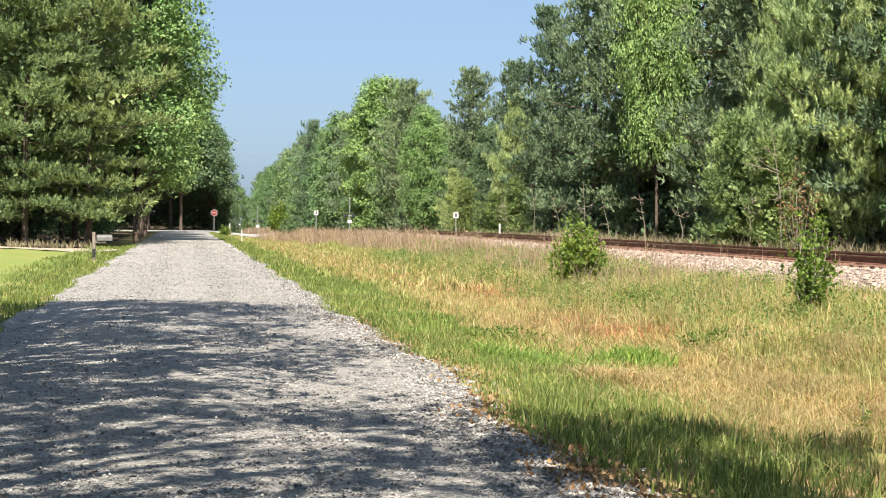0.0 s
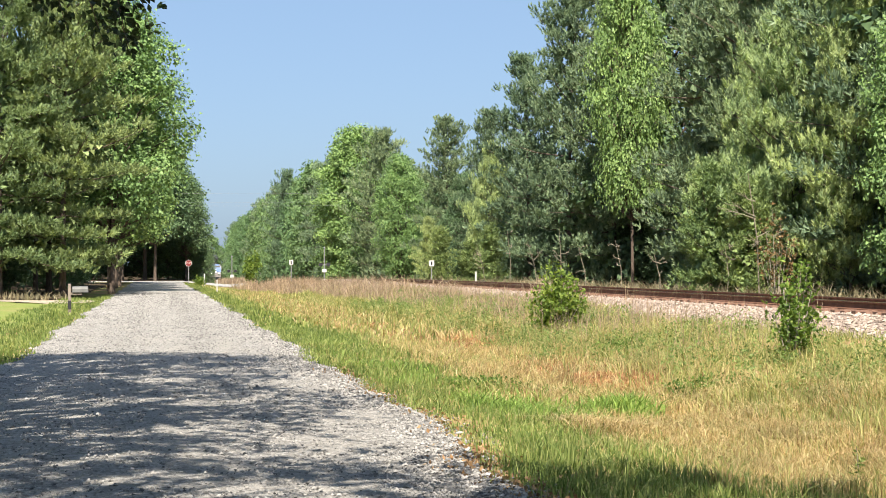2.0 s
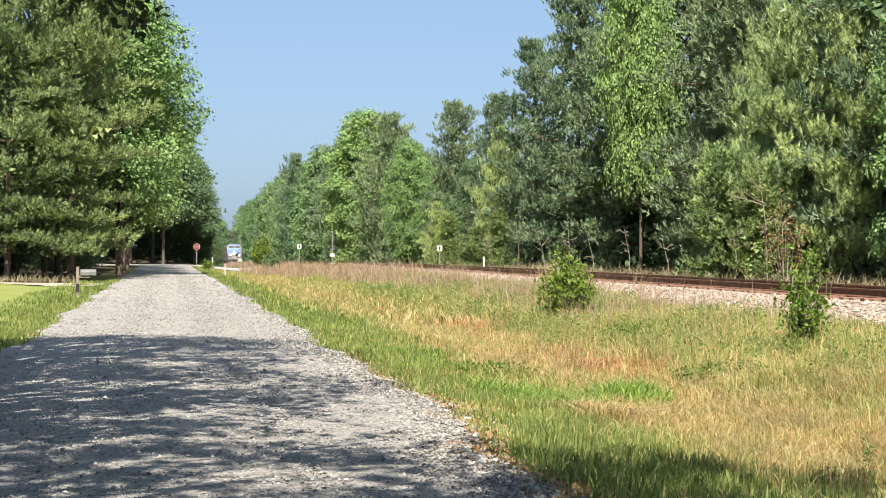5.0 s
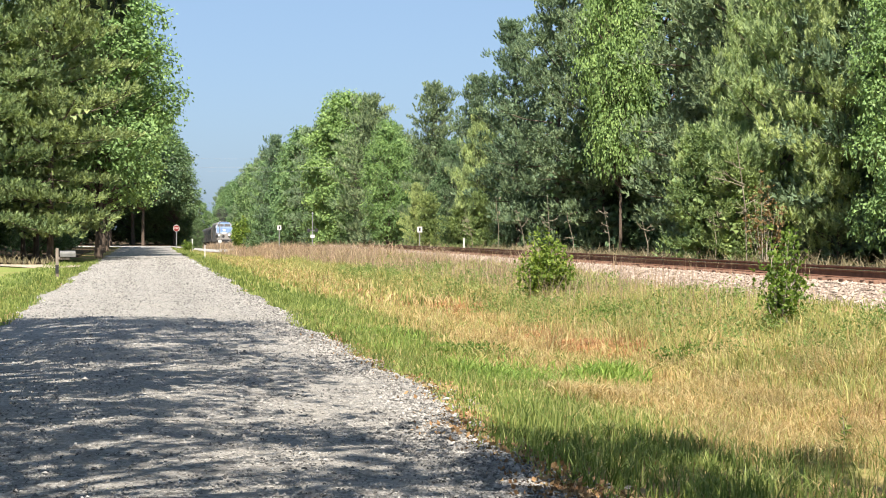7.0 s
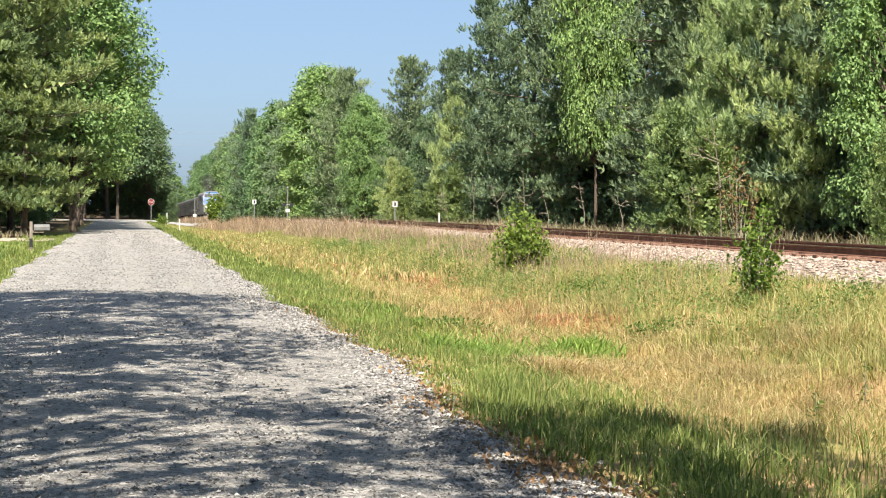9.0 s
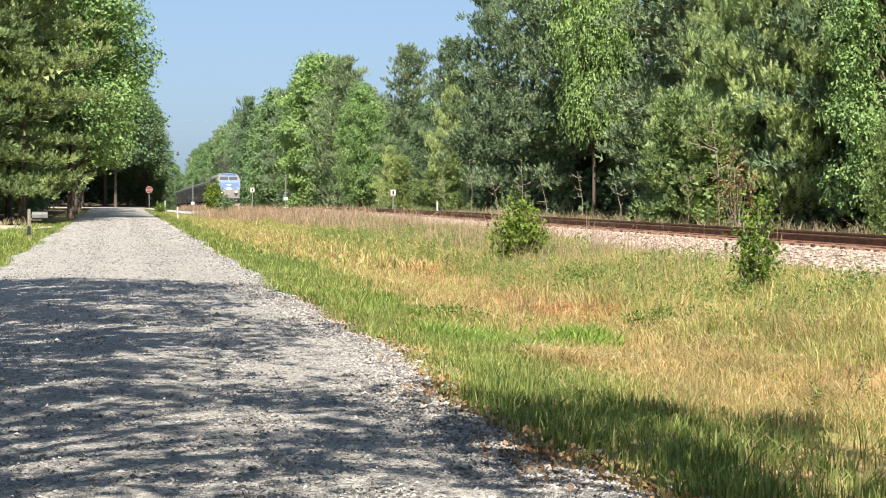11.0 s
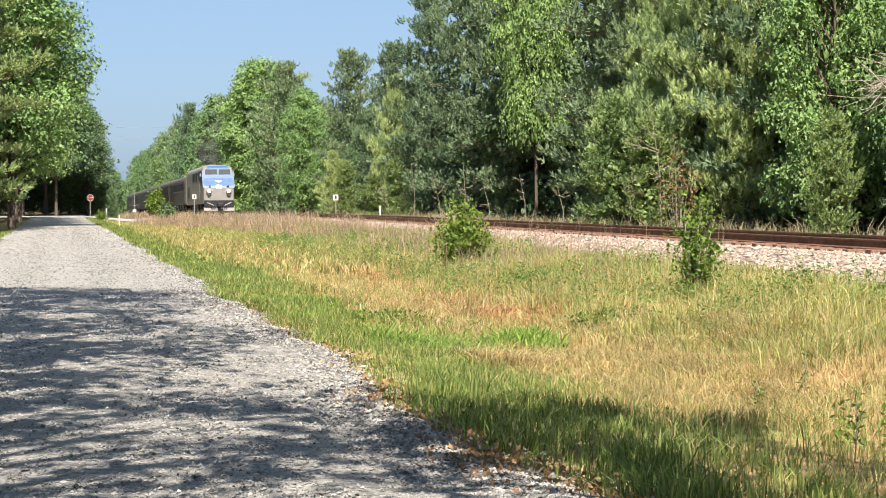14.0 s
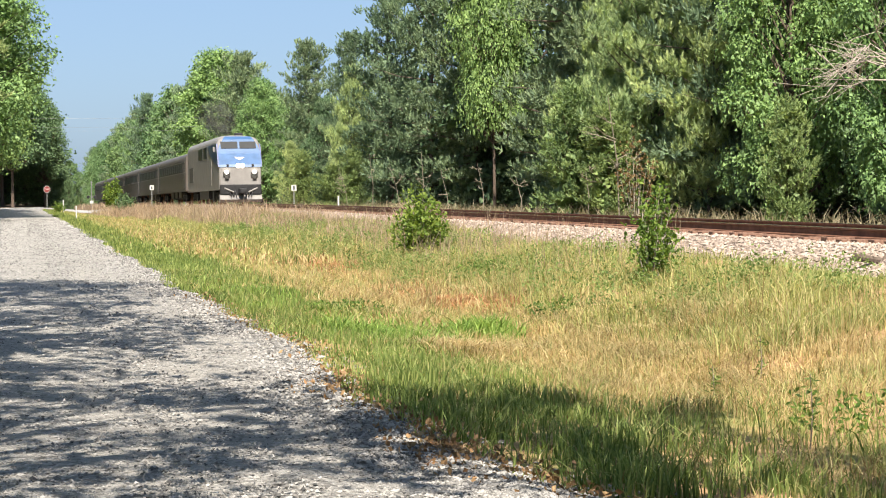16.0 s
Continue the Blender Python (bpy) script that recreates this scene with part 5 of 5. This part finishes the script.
def overhang():
    """A leafy bough that hangs over the road from a roadside tree."""
    rng = np.random.default_rng(61)
    ob = thing("hanging_bough", "dark leafy bough hanging over the road from a roadside tree", "branch", pose(-3.6, 16.0, 5.5))
    wood, C, O = [[((-1.6, 1.5, 0.9), 0.05), ((0.4, 0.3, 0.0), 0.035), ((2.2, 0, -0.7), 0.02)]], [], []
    for k, (dx, dz, ln) in enumerate(((2.30, -1.5, 0.5), (2.55, -1.55, 0.45), (2.85, -1.62, 0.6), (3.1, -1.70, 0.7), (3.3, -1.75, 0.62), (3.45, -1.78, 0.5), (2.1, -1.3, 0.4), (3.55, -1.7, 0.3))):
        tip = np.array([dx + 0.06 * rng.normal(), rng.normal(0, 0.3), dz - 0.30 * ln])
        root = np.array([dx - 0.55, 0.0, dz + 0.75])
        wood.append([((2.0 - 0.15 * k * 0, 0, -0.62), 0.014), (tuple(root), 0.010), (tuple((root + tip) / 2 + np.array([0.12, 0, 0.05])), 0.007), (tuple(tip), 0.003)])
        n = int(85 * ln) + 25
        f = rng.uniform(0.15, 1.02, (n, 1))
        C.append(root + (tip - root) * f + rng.normal(0, 0.06, (n, 3)) + np.array([0.10, 0, 0.03]) * np.sin(f * 3.1))
        O.append(unit(rng.normal(0, 0.6, (n, 3)) + np.array([0.3, 0, -0.8])))
    V, Q = leaves(rng, np.concatenate(C), np.concatenate(O), 2, 0.085, 0.05, 0.5)
    part("twigs", mesh_of("twigs", *tubes(wood, 5), BARK, True), None, ob)
    part("leaves", mesh_of("leaves", V, Q, OAK_LEAF), None, ob)


overhang()


def weed_stalk(x, y, h, seed):
    rng = np.random.default_rng(seed)
    ob = thing("weed_stalk", "tall dark weed stalk in the dry grass", "weed", pose(x, y, float(land(x, y)) - 0.02))
    part("stem", mesh_of("stem", *tubes([[((0, 0, 0), 0.007), ((0.02, 0, h * 0.5), 0.006), ((0.01, 0.02, h), 0.003)]], 6), BARK_GREY, True), None, ob)
    c = np.stack([rng.normal(0.015, 0.02, 40), rng.normal(0, 0.02, 40), h * rng.uniform(0.25, 1.0, 40)], 1)
    V, Q = leaves(rng, c, unit(rng.normal(0, 1, (40, 3)) + np.array([0, 0, 0.3])), 1, 0.07, 0.022, 0.5)
    part("foliage", mesh_of("foliage", V, Q, GRASS_GREEN), None, ob)


weed_stalk(5.6, 12.35, 0.56, 71)
weed_stalk(6.0, 15.3, 0.4, 72)
weed_stalk(7.0, 16.6, 0.5, 73)


def log(x, y, z, turn):
    ob = thing("log", "short weathered dark log lying on the ballast", "log", pose(x, y, z, 0, 8, turn))
    part("stem", rodded((-0.45, 0, 0), (0.45, 0, 0), 0.06, 0.05, 9), BARK, ob)
    part("stub", rodded((0.2, 0, 0.03), (0.32, 0.05, 0.16), 0.025, 0.015, 7), BARK, ob)


log(12.1, 24.5, 0.56, 25)


def cables():
    ob = thing("overhead_cable", "thin dark overhead cables across the railway", "cable")
    for k, (z, y) in enumerate(((10.6, 214.0), (9.6, 214.4), (9.2, 214.8))):
        pts = [(-22 + 6 * i, y, z - 0.5 + 0.5 * ((i - 5) / 5) ** 2) for i in range(11)]
        part("cable", mesh_of("cable", *tubes([[(p, 0.007) for p in pts]], 5), GALV, True), None, ob)
    for x in (-22, 38):
        pole = part("pole", rodded((x, 214.4, 0), (x, 214.4, 11), 0.15, 0.1), POST_WOOD, ob, "grey wooden pole")
        part("crossarm", boxed(x, 214.4, 10.2, 0.12, 1.6, 0.12, bevel=0.01), POST_WOOD, pole)


cables()


def motions():
    """The train runs along the straight track at a steady pace."""
    speed, end = 24.6, 121.2
    starts = [0.0, 0.0] + [22.9 + 27.55 * k for k in range(6)]
    for ob, back_by in zip([smoke, loco] + coaches, starts):
        rows = []
        for t in range(17):
            y = end + speed * (16 - t) + back_by
            fall = float(dip(y + 20) - dip(y + 2)) / 18
            rows.append((t, pose(TRACK_X, y, RAIL_Z - float(dip(y)), -math.degrees(fall))))
        ob.scale = (1.06, 1.06, 1.06)
        walk(ob, rows)


# ---- ties, last ----
def ties():
    me = bpy.data.meshes.new("tie")
    bm = boxed(0, 0, -0.09, 2.6, 0.23, 0.18, bevel=0.012)
    bm.to_mesh(me)
    bm.free()
    me.materials.append(TIE_WOOD)
    rng = np.random.default_rng(3)
    V, F = [], []
    for k in range(1000):
        y = 10 + 0.53 * k
        if k < 290:
            ob = new("tie", me)
            ob.parent = track
            ob.matrix_basis = pose(TRACK_X + rng.normal(0, 0.03), y, RAIL_Z - 0.168 - float(dip(y)) + rng.normal(0, 0.006), 0, rng.normal(0, 0.4), rng.normal(0, 0.7))
        else:
            a = len(V)
            V += [(TRACK_X + dx, y + dy, RAIL_Z - 0.168 - float(dip(y)) + dz) for dz in (-0.18, 0) for dx, dy in ((-1.3, -0.11), (1.3, -0.11), (1.3, 0.11), (-1.3, 0.11))]
            F += [(a + 4, a + 5, a + 6, a + 7), (a, a + 1, a + 5, a + 4), (a + 1, a + 2, a + 6, a + 5), (a + 2, a + 3, a + 7, a + 6), (a + 3, a, a + 4, a + 7)]
    ob = new("far_ties", mesh_of("far_ties", V, F, TIE_WOOD))
    ob.parent = track
    tagged(ob, kind="stuff")


ties()
motions()
